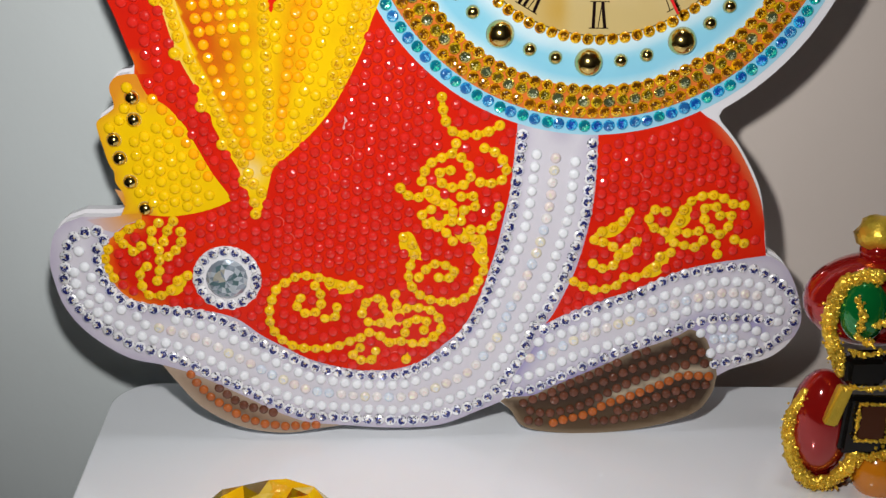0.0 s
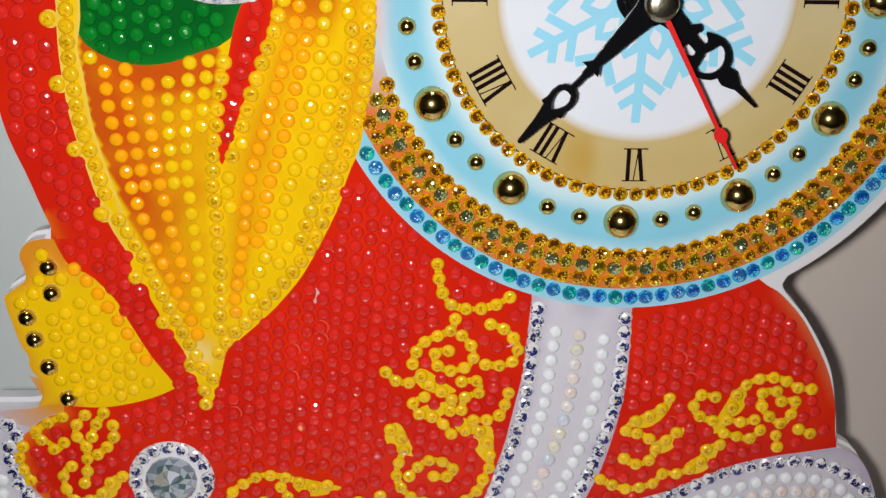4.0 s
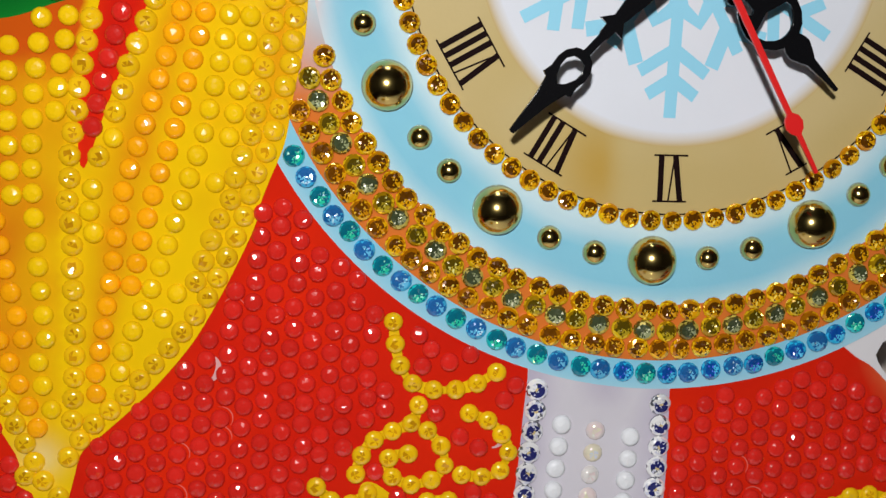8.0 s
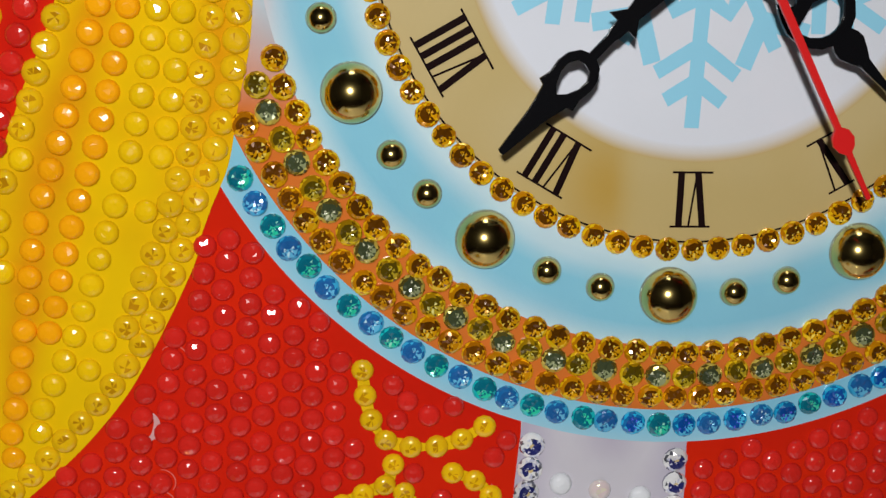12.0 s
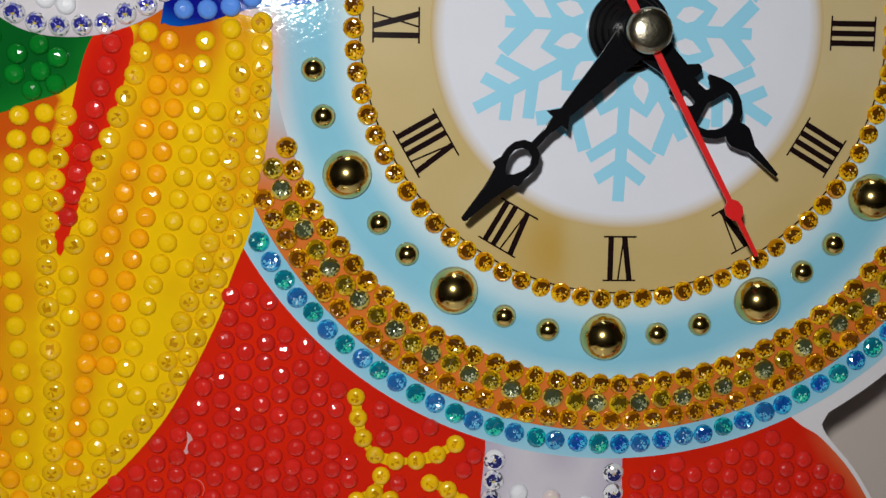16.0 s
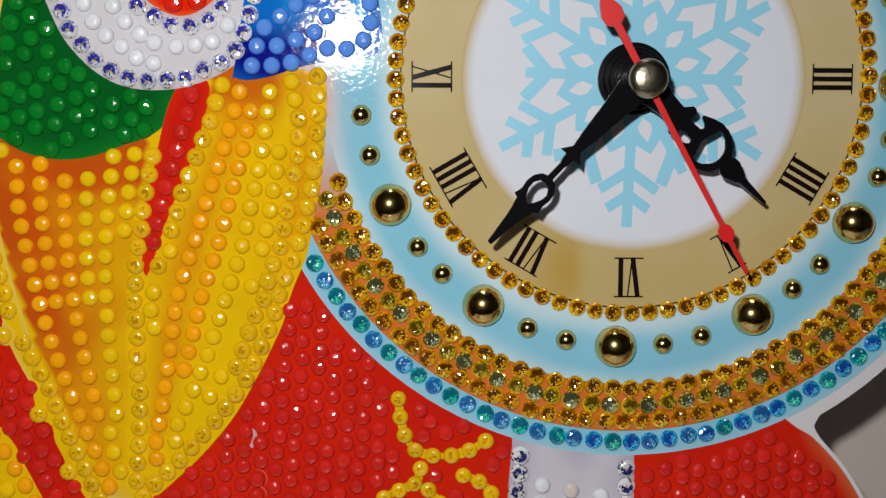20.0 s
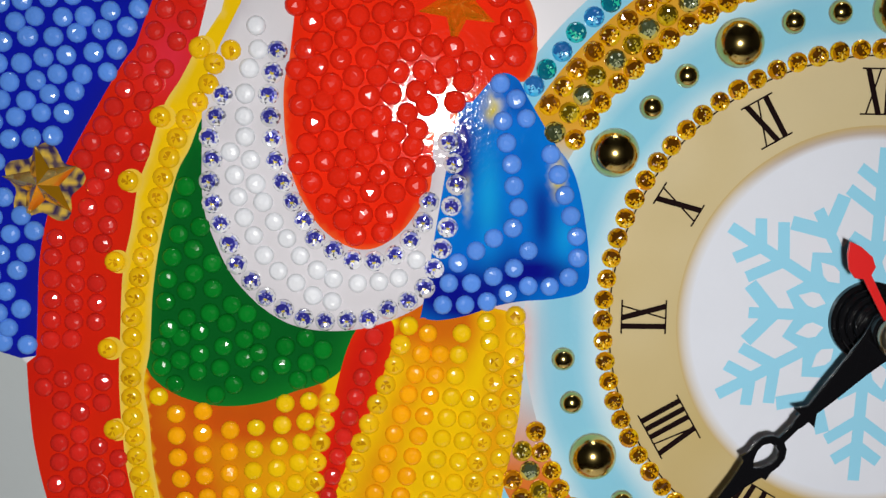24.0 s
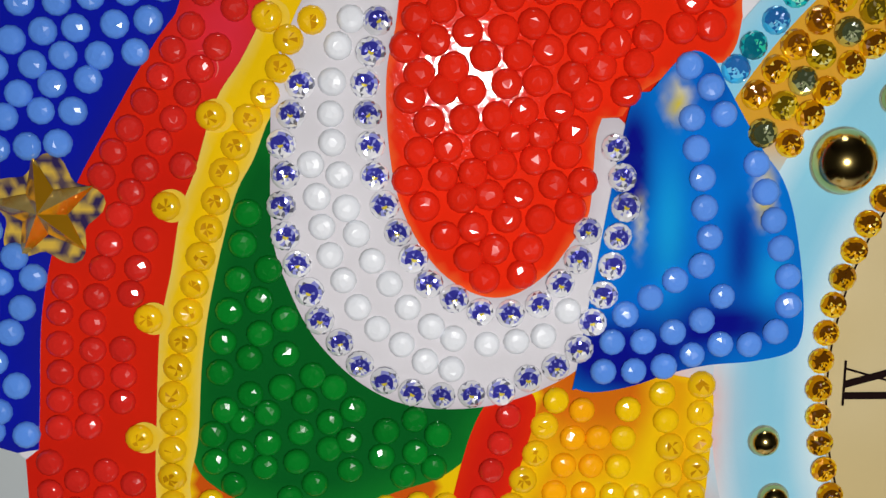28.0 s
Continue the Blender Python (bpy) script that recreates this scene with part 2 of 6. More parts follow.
def sheet(name, outline, h, colour, parent, label="", grid=1.6, **tags):
    """A printed area: a fine mesh inside the outline, h mm over the board, with its ink as a colour of the points."""
    lo, hi = outline.min(0), outline.max(0)
    gx, gy = np.meshgrid(np.arange(lo[0], hi[0], grid), np.arange(lo[1], hi[1], grid))
    gx = gx + (np.arange(gx.shape[0]) % 2)[:, None] * grid / 2
    pts = np.c_[gx.ravel(), gy.ravel()]
    pts = pts[inside(outline, pts)]
    pts = pts[far(outline, pts) > grid * 0.4]
    all_pts = np.vstack([outline, pts])
    from mathutils import geometry
    verts, _, faces, *_ = geometry.delaunay_2d_cdt([Vector(p) for p in all_pts], [], [list(range(len(outline)))], 1, 1e-5)
    xy = np.array([tuple(v) for v in verts])
    mesh = bpy.data.meshes.new(name)
    mesh.from_pydata([at(x, y, h) for x, y in xy], [], [f if (xy[f[1]] - xy[f[0]])[0] * (xy[f[2]] - xy[f[0]])[1] > (xy[f[1]] - xy[f[0]])[1] * (xy[f[2]] - xy[f[0]])[0] else f[::-1] for f in faces])
    ink = mesh.color_attributes.new("ink", "FLOAT_COLOR", "POINT")
    rgb = colour(xy, far(outline, xy))
    ink.data.foreach_set("color", np.c_[rgb, np.ones(len(rgb))].ravel())
    mesh.materials.append(PRINT)
    return link(name, mesh, parent, None, label, **tags)


def flat(*pairs):
    """Ink that runs from an edge colour to an inner one: flat(edge, inner, width)."""
    edge, inner, width = pairs
    return lambda xy, d: mix(edge, inner, d / width) * (1 + 0.05 * ripple(xy, 6.0))[:, None]


def lathe(rings, sides, bm=None, cap=True, mats=None):
    """Rings (radius, height) in mm round the z axis; the last may have radius 0."""
    bm = bm or bmesh.new()
    loops = []
    for r, z in rings:
        if r == 0:
            loops.append([bm.verts.new((0, 0, z / 1000))])
        else:
            loops.append([bm.verts.new((r * math.cos(2 * math.pi * i / sides) / 1000, r * math.sin(2 * math.pi * i / sides) / 1000, z / 1000)) for i in range(sides)])
    for n, (a, b) in enumerate(zip(loops, loops[1:])):
        for i in range(sides):
            j = (i + 1) % sides
            f = bm.faces.new([a[i], a[j], b[0]] if len(b) == 1 else [a[i], a[j], b[j], b[i]])
            f.material_index = mats[n] if mats else 0
    if cap and len(loops[-1]) > 1:
        f = bm.faces.new(loops[-1])
        f.material_index = mats[-1] if mats else 0
    return bm


def keep(name, bm, mats, smooth=False):
    mesh = bpy.data.meshes.new(name)
    bm.to_mesh(mesh)
    bm.free()
    for one in mats:
        mesh.materials.append(one)
    if smooth:
        mesh.shade_smooth()
    return mesh


def dome(r, seed=0):
    """A round resin bead: a smooth dome that ends in a ring of small flat facets and a table."""
    rng = random.Random(seed)
    bm = lathe([(r, 0), (r * 0.985, 0.20), (r * 0.89, 0.48), (r * 0.66, 0.72)], 12, cap=False)
    bm.verts.ensure_lookup_table()
    edge = bm.verts[-12:]
    for f in bm.faces:
        f.smooth = True
    table = [bm.verts.new((r * q * math.cos(a) / 1000, r * q * math.sin(a) / 1000, (0.835 + rng.uniform(-0.045, 0.045)) / 1000))
             for a, q in ((math.pi * (k + 0.5 + rng.uniform(-0.12, 0.12)) / 3, rng.uniform(0.27, 0.37)) for k in range(6))]
    for k in range(6):
        a, b, c, d = edge[2 * k], edge[2 * k + 1], edge[(2 * k + 2) % 12], edge[(2 * k + 3) % 12]
        bm.faces.new((b, c, table[k]))
        bm.faces.new((a, b, table[k]))
        bm.faces.new((c, table[(k + 1) % 6], table[k]))
    bm.faces.new(table)
    return bm


def rhinestone(r, seed, still=False):
    """A round foil-backed stone: a fine row of crown facets round a heart, the foil's reflection painted in as a dark
    side and a light side.
    """
    rng, n, bm, loops = random.Random(seed), 14, bmesh.new(), []
    for k, (q, z) in enumerate(((1.0, 0.0), (1.0, 0.24), (0.87, 0.50), (0.66, 0.68), (0.42, 0.70), (0.20, 0.66))):
        ring = []
        for i in range(n):
            a = math.pi * (2 * i + (k in (2, 4))) / n + (rng.uniform(-0.06, 0.06) if k > 1 else 0)
            w = r * q * (1 + (rng.uniform(-0.04, 0.04) if k > 1 else 0)) / 1000
            ring.append(bm.verts.new((w * math.cos(a), w * math.sin(a), (z + (rng.uniform(-1, 1) * (0.035 if still else 0.06) if k > 1 else 0)) / 1000)))
        loops.append(ring)
    # side whose facets get the painted reflection: below, or lower right
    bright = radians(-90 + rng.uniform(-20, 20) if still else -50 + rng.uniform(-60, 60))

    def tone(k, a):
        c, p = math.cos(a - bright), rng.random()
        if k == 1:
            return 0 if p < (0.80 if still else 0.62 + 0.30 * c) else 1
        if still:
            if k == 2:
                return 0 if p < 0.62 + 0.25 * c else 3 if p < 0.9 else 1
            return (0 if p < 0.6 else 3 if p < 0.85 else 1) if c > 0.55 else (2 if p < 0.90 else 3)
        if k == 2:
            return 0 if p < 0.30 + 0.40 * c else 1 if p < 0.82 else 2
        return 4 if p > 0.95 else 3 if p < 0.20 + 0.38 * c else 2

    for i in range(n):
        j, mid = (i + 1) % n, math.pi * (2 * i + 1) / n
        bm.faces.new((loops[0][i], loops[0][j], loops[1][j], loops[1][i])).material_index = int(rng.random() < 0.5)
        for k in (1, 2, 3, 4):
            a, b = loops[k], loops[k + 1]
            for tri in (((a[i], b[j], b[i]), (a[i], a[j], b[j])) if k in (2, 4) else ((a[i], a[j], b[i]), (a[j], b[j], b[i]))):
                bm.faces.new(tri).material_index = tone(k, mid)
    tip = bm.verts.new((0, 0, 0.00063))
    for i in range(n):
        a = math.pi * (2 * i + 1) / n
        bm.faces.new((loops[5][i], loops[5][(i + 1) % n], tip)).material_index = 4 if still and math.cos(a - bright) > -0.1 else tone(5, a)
    return bm


def gem(r, seed, heart=(0.40, 0.46), tall=1.0, eye=0.67):
    """A cut stone: a girdle, a crown of kite facets, a sunk ring and a star of facets in its middle, each tilted a little."""
    rng, n, bm, loops = random.Random(seed), 12, bmesh.new(), []
    for k, (s, z) in enumerate(((1.0, 0.0), (1.0, 0.26), (0.84, 0.46), (eye, 0.56), (eye * 0.57, heart[0]))):
        ring = []
        for i in range(n):
            a = math.pi * (2 * i + (k in (2, 4))) / n
            q = r * s * (1 + (rng.uniform(-0.05, 0.05) if k > 1 else 0.0)) / 1000
            ring.append(bm.verts.new((q * math.cos(a), q * math.sin(a), tall * (z + (rng.uniform(-0.05, 0.05) if k > 1 else 0.0)) / 1000)))
        loops.append(ring)
    for i in range(n):
        j = (i + 1) % n
        bm.faces.new((loops[0][i], loops[0][j], loops[1][j], loops[1][i])).material_index = i % 2
        for k in (1, 2, 3):
            a, b = loops[k], loops[k + 1]
            pair = ((a[i], b[j], b[i]), (a[i], a[j], b[j])) if k == 2 else ((a[i], a[j], b[i]), (a[j], b[j], b[i]))
            for side, tri in enumerate(pair):
                bm.faces.new(tri).material_index = (2 + (rng.random() < 0.3)) if k == 3 else int(rng.random() < 0.30)
    tip = bm.verts.new((0, 0, tall * heart[1] / 1000))
    for i in range(n):
        bm.faces.new((loops[4][i], loops[4][(i + 1) % n], tip)).material_index = 2 + (rng.random() < 0.55)
    return bm


def crystal(r, seed):
    """A large round stone: a girdle, two rows of crown facets and a broad table with its foil's dark and light
    reflections painted in.
    """
    rng, n, bm, loops = random.Random(seed), 16, bmesh.new(), []
    for k, (q, z) in enumerate(((1.0, 0.0), (1.0, 0.7), (0.84, 1.55), (0.62, 2.05), (0.34, 2.15))):
        loops.append([bm.verts.new((r * q * math.cos(a) / 1000, r * q * math.sin(a) / 1000, (z + (rng.uniform(-0.07, 0.07) if k > 1 else 0)) / 1000))
                      for a in (math.pi * (2 * i + (k in (2, 4))) / n for i in range(n))])

    def tone(k, a):
        p, deg = rng.random(), math.degrees(a) % 360
        if k < 3:
            return int(p < 0.4) if k == 1 or p < 0.75 else 2
        # reflections as facet colours: pale upper right, warm upper left, dark elsewhere
        if 45 < deg < 80:
            return 4
        if 80 <= deg < 190:
            return 3 if p < 0.65 else 1
        return 2 if p < (0.75 if deg < 250 or deg > 330 else 0.35) else int(p > 0.85)

    for i in range(n):
        j, mid = (i + 1) % n, math.pi * (2 * i + 1) / n
        bm.faces.new((loops[0][i], loops[0][j], loops[1][j], loops[1][i])).material_index = i % 2
        for k in (1, 2, 3):
            a, b = loops[k], loops[k + 1]
            for tri in (((a[i], b[j], b[i]), (a[i], a[j], b[j])) if k == 2 else ((a[i], a[j], b[i]), (a[j], b[j], b[i]))):
                bm.faces.new(tri).material_index = tone(k, mid)
    tip = bm.verts.new((0, 0, 0.0021))
    for i in range(n):
        bm.faces.new((loops[4][i], loops[4][(i + 1) % n], tip)).material_index = tone(4, math.pi * (2 * i + 1) / n)
    return bm


def drop(r, seed):
    """A clear bead whose cracked heart shows through the top."""
    rng = random.Random(seed)
    bm = lathe([(r, 0), (r * 0.97, 0.20), (r * 0.82, 0.50), (r * 0.46, 0.72), (0, 0.66)], 12, mats=[0, 0, 0, 1])
    for f in bm.faces:
        if f.material_index:
            f.material_index = int(rng.random() < 0.45)
        else:
            f.smooth = True
    for v in bm.verts:
        if v.co.z > 0.0006:
            v.co.x += rng.uniform(-0.16, 0.16) / 1000
            v.co.y += rng.uniform(-0.16, 0.16) / 1000
    return bm


MESH = {}
for key, mat in BEAD.items():
    MESH[key] = [keep(key + "_bead", dome(1.29, seed), [mat]) for seed in range(5)]
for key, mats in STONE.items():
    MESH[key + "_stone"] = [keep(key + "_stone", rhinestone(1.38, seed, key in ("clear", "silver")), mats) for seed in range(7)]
MESH["pearl"] = [keep("pearl_bead", drop(1.30, k), [PEARL[k], PEARL[(k + 1) % 4]]) for k in range(4)]
MESH["clear_yellow"] = [keep("clear_yellow_bead", drop(1.40, seed), YELLOW_DROP) for seed in range(7)]
PLACED = {}
TAKEN = [(999.0, 999.0)]


def free(pts, gap):
    """Those of the points that keep the gap from every bead laid so far."""
    taken = np.array(TAKEN)
    pts = np.asarray(pts, float).reshape(-1, 2)
    return pts[far(taken, pts) > gap] if len(pts) else pts


def lay(kind, name, pts, parent, h=0.3, size=1.0, label=""):
    """Beads of a kind on a part: the first 300 are objects, what is over is joined."""
    meshes, dice = MESH[kind], random.Random(len(TAKEN))
    jobs = []
    for u, v in pts:
        TAKEN.append((u, v))
        # beads and silver stones turn freely; other stones keep their painted bright side
        swing = random.uniform(0, 6.28) if not kind.endswith("stone") or kind == "silver_stone" else random.gauss(0, 0.25)
        turn = Matrix.Rotation(radians(90 + random.gauss(0, 4.5)), 4, "X") @ Matrix.Rotation(radians(random.gauss(0, 4.5)), 4, "Y") @ Matrix.Rotation(swing, 4, "Z")
        s = size * random.uniform(0.97, 1.03)
        jobs.append(Matrix.Translation(at(u, v, h)) @ turn @ Matrix.Diagonal((s, s, s * random.uniform(0.92, 1.05), 1)))
    have = PLACED.get((name, parent), 0)
    single = jobs[:max(0, 300 - have)]
    PLACED[(name, parent)] = have + len(single)
    for m in single:
        link(name, dice.choice(meshes), parent, m, label)
    rest = jobs[len(single):]
    if rest:
        bm = bmesh.new()
        for m in rest:
            lone = bmesh.new()
            lone.from_mesh(dice.choice(meshes))
            lone.transform(m)
            tmp = bpy.data.meshes.new("tmp")
            lone.to_mesh(tmp)
            lone.free()
            bm.from_mesh(tmp)
            bpy.data.meshes.remove(tmp)
        part(name + "s", bm, list(meshes[0].materials), parent, label, kind="stuff")


def row(points, pitch, closed=False):
    return curve(points, pitch, closed)


def fill(poly, pitch, slant=0.0, margin=1.3, gap=2.5, jitter=0.22, seed=1, rows=0.9):
    """A hand-laid lattice of places inside an outline, clear of what is laid already."""
    rng = np.random.default_rng(seed)
    lo, hi = poly.min(0) - 40, poly.max(0) + 40
    gx, gy = np.meshgrid(np.arange(lo[0], hi[0], pitch), np.arange(lo[1], hi[1], pitch * rows))
    gx = gx + (np.arange(gx.shape[0]) % 2)[:, None] * pitch / 2
    mid = (lo + hi) / 2
    p = np.c_[gx.ravel(), gy.ravel()] - mid
    c, s = math.cos(radians(slant)), math.sin(radians(slant))
    p = p @ np.array([[c, s], [-s, c]]) + mid + rng.normal(0, jitter, p.shape)
    p = p[inside(poly, p)]
    p = p[far(poly, p) > margin]
    return free(p, gap)


def pack(poly, margin, gap, covers=(), clear=1.0, step=0.45):
    """Fills the holes of an outline with places that keep the gap from each other and from all laid beads, nearest first."""
    lo, hi = poly.min(0), poly.max(0)
    gx, gy = np.meshgrid(np.arange(lo[0], hi[0], step), np.arange(lo[1], hi[1], step))
    p = np.c_[gx.ravel(), gy.ravel()]
    p = p[inside(poly, p)]
    p = p[far(poly, p) > margin]
    for cover in covers:
        p = p[~inside(cover, p)]
        p = p[far(cover, p) > clear]
    d, out = far(np.array(TAKEN), p) if len(p) else np.array([]), []
    while len(p):
        ok = d > gap
        p, d = p[ok], d[ok]
        if not len(p):
            break
        q = p[np.argmin(d)]
        out.append(q)
        d = np.minimum(d, np.hypot(*(p - q).T))
    return np.array(out).reshape(-1, 2)

# ---- the room ----
def box(x0, x1, y0, y1, z0, z1, bevel=0.0, segments=3):
    bm = bmesh.new()
    bmesh.ops.create_cube(bm, size=1, matrix=Matrix.Translation(((x0 + x1) / 2, (y0 + y1) / 2, (z0 + z1) / 2)) @ Matrix.Diagonal((x1 - x0, y1 - y0, z1 - z0, 1)))
    if bevel:
        bmesh.ops.bevel(bm, geom=bm.edges[:], offset=bevel, segments=segments, affect="EDGES")
    return bm


WALL_Y = 0.040
part("wall_north", box(-1.6, -0.03, WALL_Y, WALL_Y + 0.1, -0.74, 1.66), WALL_GREY, label="matt grey painted wall behind the table", kind="structure", category="wall")
part("wall_panel", box(-0.03, 1.6, WALL_Y - 0.003, WALL_Y + 0.1, -0.74, 1.66), WALL_BEIGE, label="pale beige painted wall beside the grey one", kind="structure", category="wall")
part("wall_south", box(-1.6, 1.6, -2.5, -2.4, -0.74, 1.66), ROOM, label="plain dim wall of the room", kind="structure", category="wall")
part("wall_west", box(-1.7, -1.6, -2.5, WALL_Y + 0.1, -0.74, 1.66), ROOM, label="plain dim wall of the room", kind="structure", category="wall")
part("wall_east", box(1.6, 1.7, -2.5, WALL_Y + 0.1, -0.74, 1.66), ROOM, label="plain dim wall of the room", kind="structure", category="wall")
part("floor", box(-1.7, 1.7, -2.5, WALL_Y + 0.1, -0.80, -0.74), FLOOR, label="brown wooden floor", kind="structure", category="floor")
part("ceiling", box(-1.7, 1.7, -2.5, WALL_Y + 0.1, 1.66, 1.76), ROOM, label="plain ceiling", kind="structure", category="ceiling")

# white table: a slab with rounded corners on four legs
table = link("table", None, None, Matrix.Translation((0.10, -0.03, -0.74)), "white glossy lacquered table with rounded corners", category="table")
slab = bmesh.new()
loops = []
for z, inset in ((-0.018, 0.0008), (-0.017, 0.0), (-0.0008, 0.0), (-0.0003, 0.0001), (-0.0001, 0.0004), (0.0, 0.0008)):
    ring = []
    for cx, cy, a0 in ((0.311, 0.020, 0), (-0.1125, 0.020, 90), (-0.1125, -0.082, 180), (0.311, -0.082, 270)):
        ring += [slab.verts.new((cx + (0.013 - inset) * math.cos(radians(a0 + a)), cy + (0.013 - inset) * math.sin(radians(a0 + a)), z)) for a in range(0, 91, 9)]
    loops.append(ring)
swing = Matrix(((1, -0.045, 0, 0.045 * 0.033), (-0.049, 1, 0, -0.049 * 0.1255), (0, 0, 1, 0), (0, 0, 0, 1)))
slab.faces.new(loops[-1])
slab.faces.new(loops[0][::-1])
for a, b in zip(loops, loops[1:]):
    for i in range(len(a)):
        j = (i + 1) % len(a)
        slab.faces.new((a[i], a[j], b[j], b[i])).smooth = True
slab.transform(swing)
part("tabletop", slab, TABLE, table)
for x, y in ((-0.09, 0.005), (0.29, 0.005), (-0.09, -0.065), (0.29, -0.065)):
    part("leg", box(x - 0.018, x + 0.018, y - 0.018, y + 0.018, -0.74, -0.018, 0.003), TABLE, table)

# ---- outlines of the clock, in mm from the dial's centre ----
OUT_A = [(-111.9, -4.8), (-111.8, -10.5), (-111.4, -16.3), (-110.2, -23.1), (-107.9, -29.9), (-106.1, -35.8), (-104.8, -39.7)]
OUT_B = [(-106.2, -41.9), (-108.9, -42.4), (-110.5, -43.8), (-111, -45.6), (-110.4, -48.1), (-110.6, -50), (-113.2, -51.8), (-114.7, -53.2), (-114.4, -56.2), (-113.8, -58.8), (-112.9, -62.8), (-111.8, -65.1), (-111.8, -67.4), (-110.2, -70.3), (-110, -73.3), (-111.1, -75.4), (-113.9, -75.9), (-120.5, -75.8)]
OUT_C = [(-124.5, -77.2), (-127.5, -80.1), (-129.2, -86.2), (-129, -91.1), (-127.1, -98.8), (-122.1, -106), (-113.5, -112.4), (-105, -114.7), (-101.6, -119.8), (-96, -126.8), (-86.7, -132.4), (-75.9, -134.4), (-66.6, -133.2), (-61.1, -132.4), (-48.8, -133.4), (-36.5, -132.8), (-26.7, -129), (-21.2, -126.6)]
OUT_D = [(-18.6, -128.7), (-14.2, -134.1), (-1.6, -136), (14.6, -135), (28, -131), (32.5, -125.7), (33.7, -120.2), (37.8, -118.2), (47.3, -114.9), (52.6, -108.9), (53.2, -102.3), (49, -91.8), (43, -87.4)]
OUT_E = [(42.3, -81.7), (39.9, -70.7), (34.5, -60.7), (29.8, -54.9), (28.8, -53)]
BLUEBOT = [(-119.6, -1.7), (-115.9, -3), (-112.6, -4.1)]
BLUE_RED22 = [(-96, 36.7), (-98.4, 33.5), (-103.3, 25.5), (-105.7, 21.3), (-107.7, 16.6), (-109, 11.9), (-109.7, 7.6), (-110.2, 1), (-110.6, -3.8)]
STRIPE_OUT = [(-88.6, 35.8), (-90.4, 32.5), (-92.8, 28.8), (-94.8, 22.7), (-96.3, 18.9), (-97.4, 13.3), (-98.7, 7.6), (-99.4, -1), (-99.8, -7.7), (-99.6, -14.4), (-99.1, -20.2), (-97.5, -28), (-96, -34.3), (-94.2, -39.7), (-91.8, -44.6)]
STRIPE_IN = [(-89.4, 26.6), (-90.6, 23.6), (-92.5, 19.9), (-94.8, 11.4), (-96, 4.7), (-96.5, -2.9), (-96.6, -7.7), (-96, -12.5), (-95.7, -18.3), (-94.8, -24.1), (-93, -31.9), (-90.8, -39.7), (-88.5, -46.6)]
BRIM_OUT = [(-87.8, 28.3), (-88, 22.6), (-88.1, 18.4), (-87.7, 14.7), (-86.4, 10.9), (-84.9, 7.6), (-83.1, 5.1), (-80.5, 2.5), (-77.3, 0.5), (-74.1, -0.4), (-70.8, -0.6), (-67.5, -0.3), (-64.2, 0.6), (-61, 2), (-59.4, 3)]
BRIM_R = [(-57.7, 5.2), (-55.9, 7.7), (-54.8, 11), (-54.5, 14.2), (-54.3, 18), (-54.9, 22.3), (-55, 25), (-55.5, 27), (-57.4, 27.1)]
BRIM_IN = [(-76.4, 35.4), (-77.2, 31.8), (-77.3, 27.7), (-77, 23.6), (-76.3, 19.9), (-75, 16.7), (-72.9, 13.4), (-70.2, 11.2), (-67.5, 10.3), (-64.9, 10.8), (-62.2, 12.7), (-60.1, 15.4), (-58.5, 18.1), (-58.1, 22.4), (-57.9, 25.5), (-57.4, 27.1)]
HAT_R = [(-55.5, 27.3), (-54, 29.4), (-50.9, 31.2), (-48.3, 32.2), (-46.4, 32.1), (-45.1, 33.7), (-44.6, 36.3)]
BOW = [(-55.1, 27), (-52.9, 29.6), (-49.6, 33.1), (-47.2, 32.5), (-45.8, 30.1), (-42.3, 24.3), (-40.3, 21.6), (-39, 18.4), (-37.9, 12.9), (-37.4, 7.9), (-37.7, 5.4), (-38.9, 4.3), (-42.2, 3.6), (-46.6, 3.3), (-50.5, 2.5), (-53.8, 1.4), (-57.6, 0.8), (-59.6, 1.4), (-59.4, 3)]
GREEN = [(-88.6, 28), (-90.8, 22.4), (-92.5, 17.1), (-94, 11), (-95.2, 4.3), (-95.9, -2), (-96, -5.5), (-95.1, -7.1), (-92.4, -9.1), (-88.8, -10.4), (-85.2, -10.8), (-80.9, -10.3), (-76.5, -8.8), (-72.3, -7.4), (-69.4, -5.0), (-67.5, -3.2), (-65.7, -1.4)]
LEAF_R22 = [(-46.2, 1.6), (-45.8, -1.1), (-46.2, -8.7), (-46.7, -13.6), (-48, -19.4), (-49.1, -25.2), (-51.1, -30), (-53, -34.9)]
LEAF_R2 = [(-52.1, -32.9), (-53.1, -36.1), (-55.6, -41.3), (-57.9, -45.6), (-60.7, -50.2), (-64.1, -54.4), (-67.5, -57.9), (-72, -61.9), (-74.9, -64.4), (-76, -67.7), (-77.6, -73.2), (-79.6, -76.9)]
LEAF_L2 = [(-79.6, -76.9), (-80.7, -71.9), (-82, -69.2), (-83.3, -68.4), (-82.8, -65.5), (-83.8, -63.2), (-85.6, -60.3), (-87.5, -59.1), (-86.9, -57.2), (-88.3, -53.9), (-88.8, -51.3), (-91.7, -49.9), (-91.3, -47.5), (-91.5, -42.1), (-93.5, -38), (-96.4, -38.3), (-96.6, -37), (-94.9, -34.7), (-95.2, -32.6)]
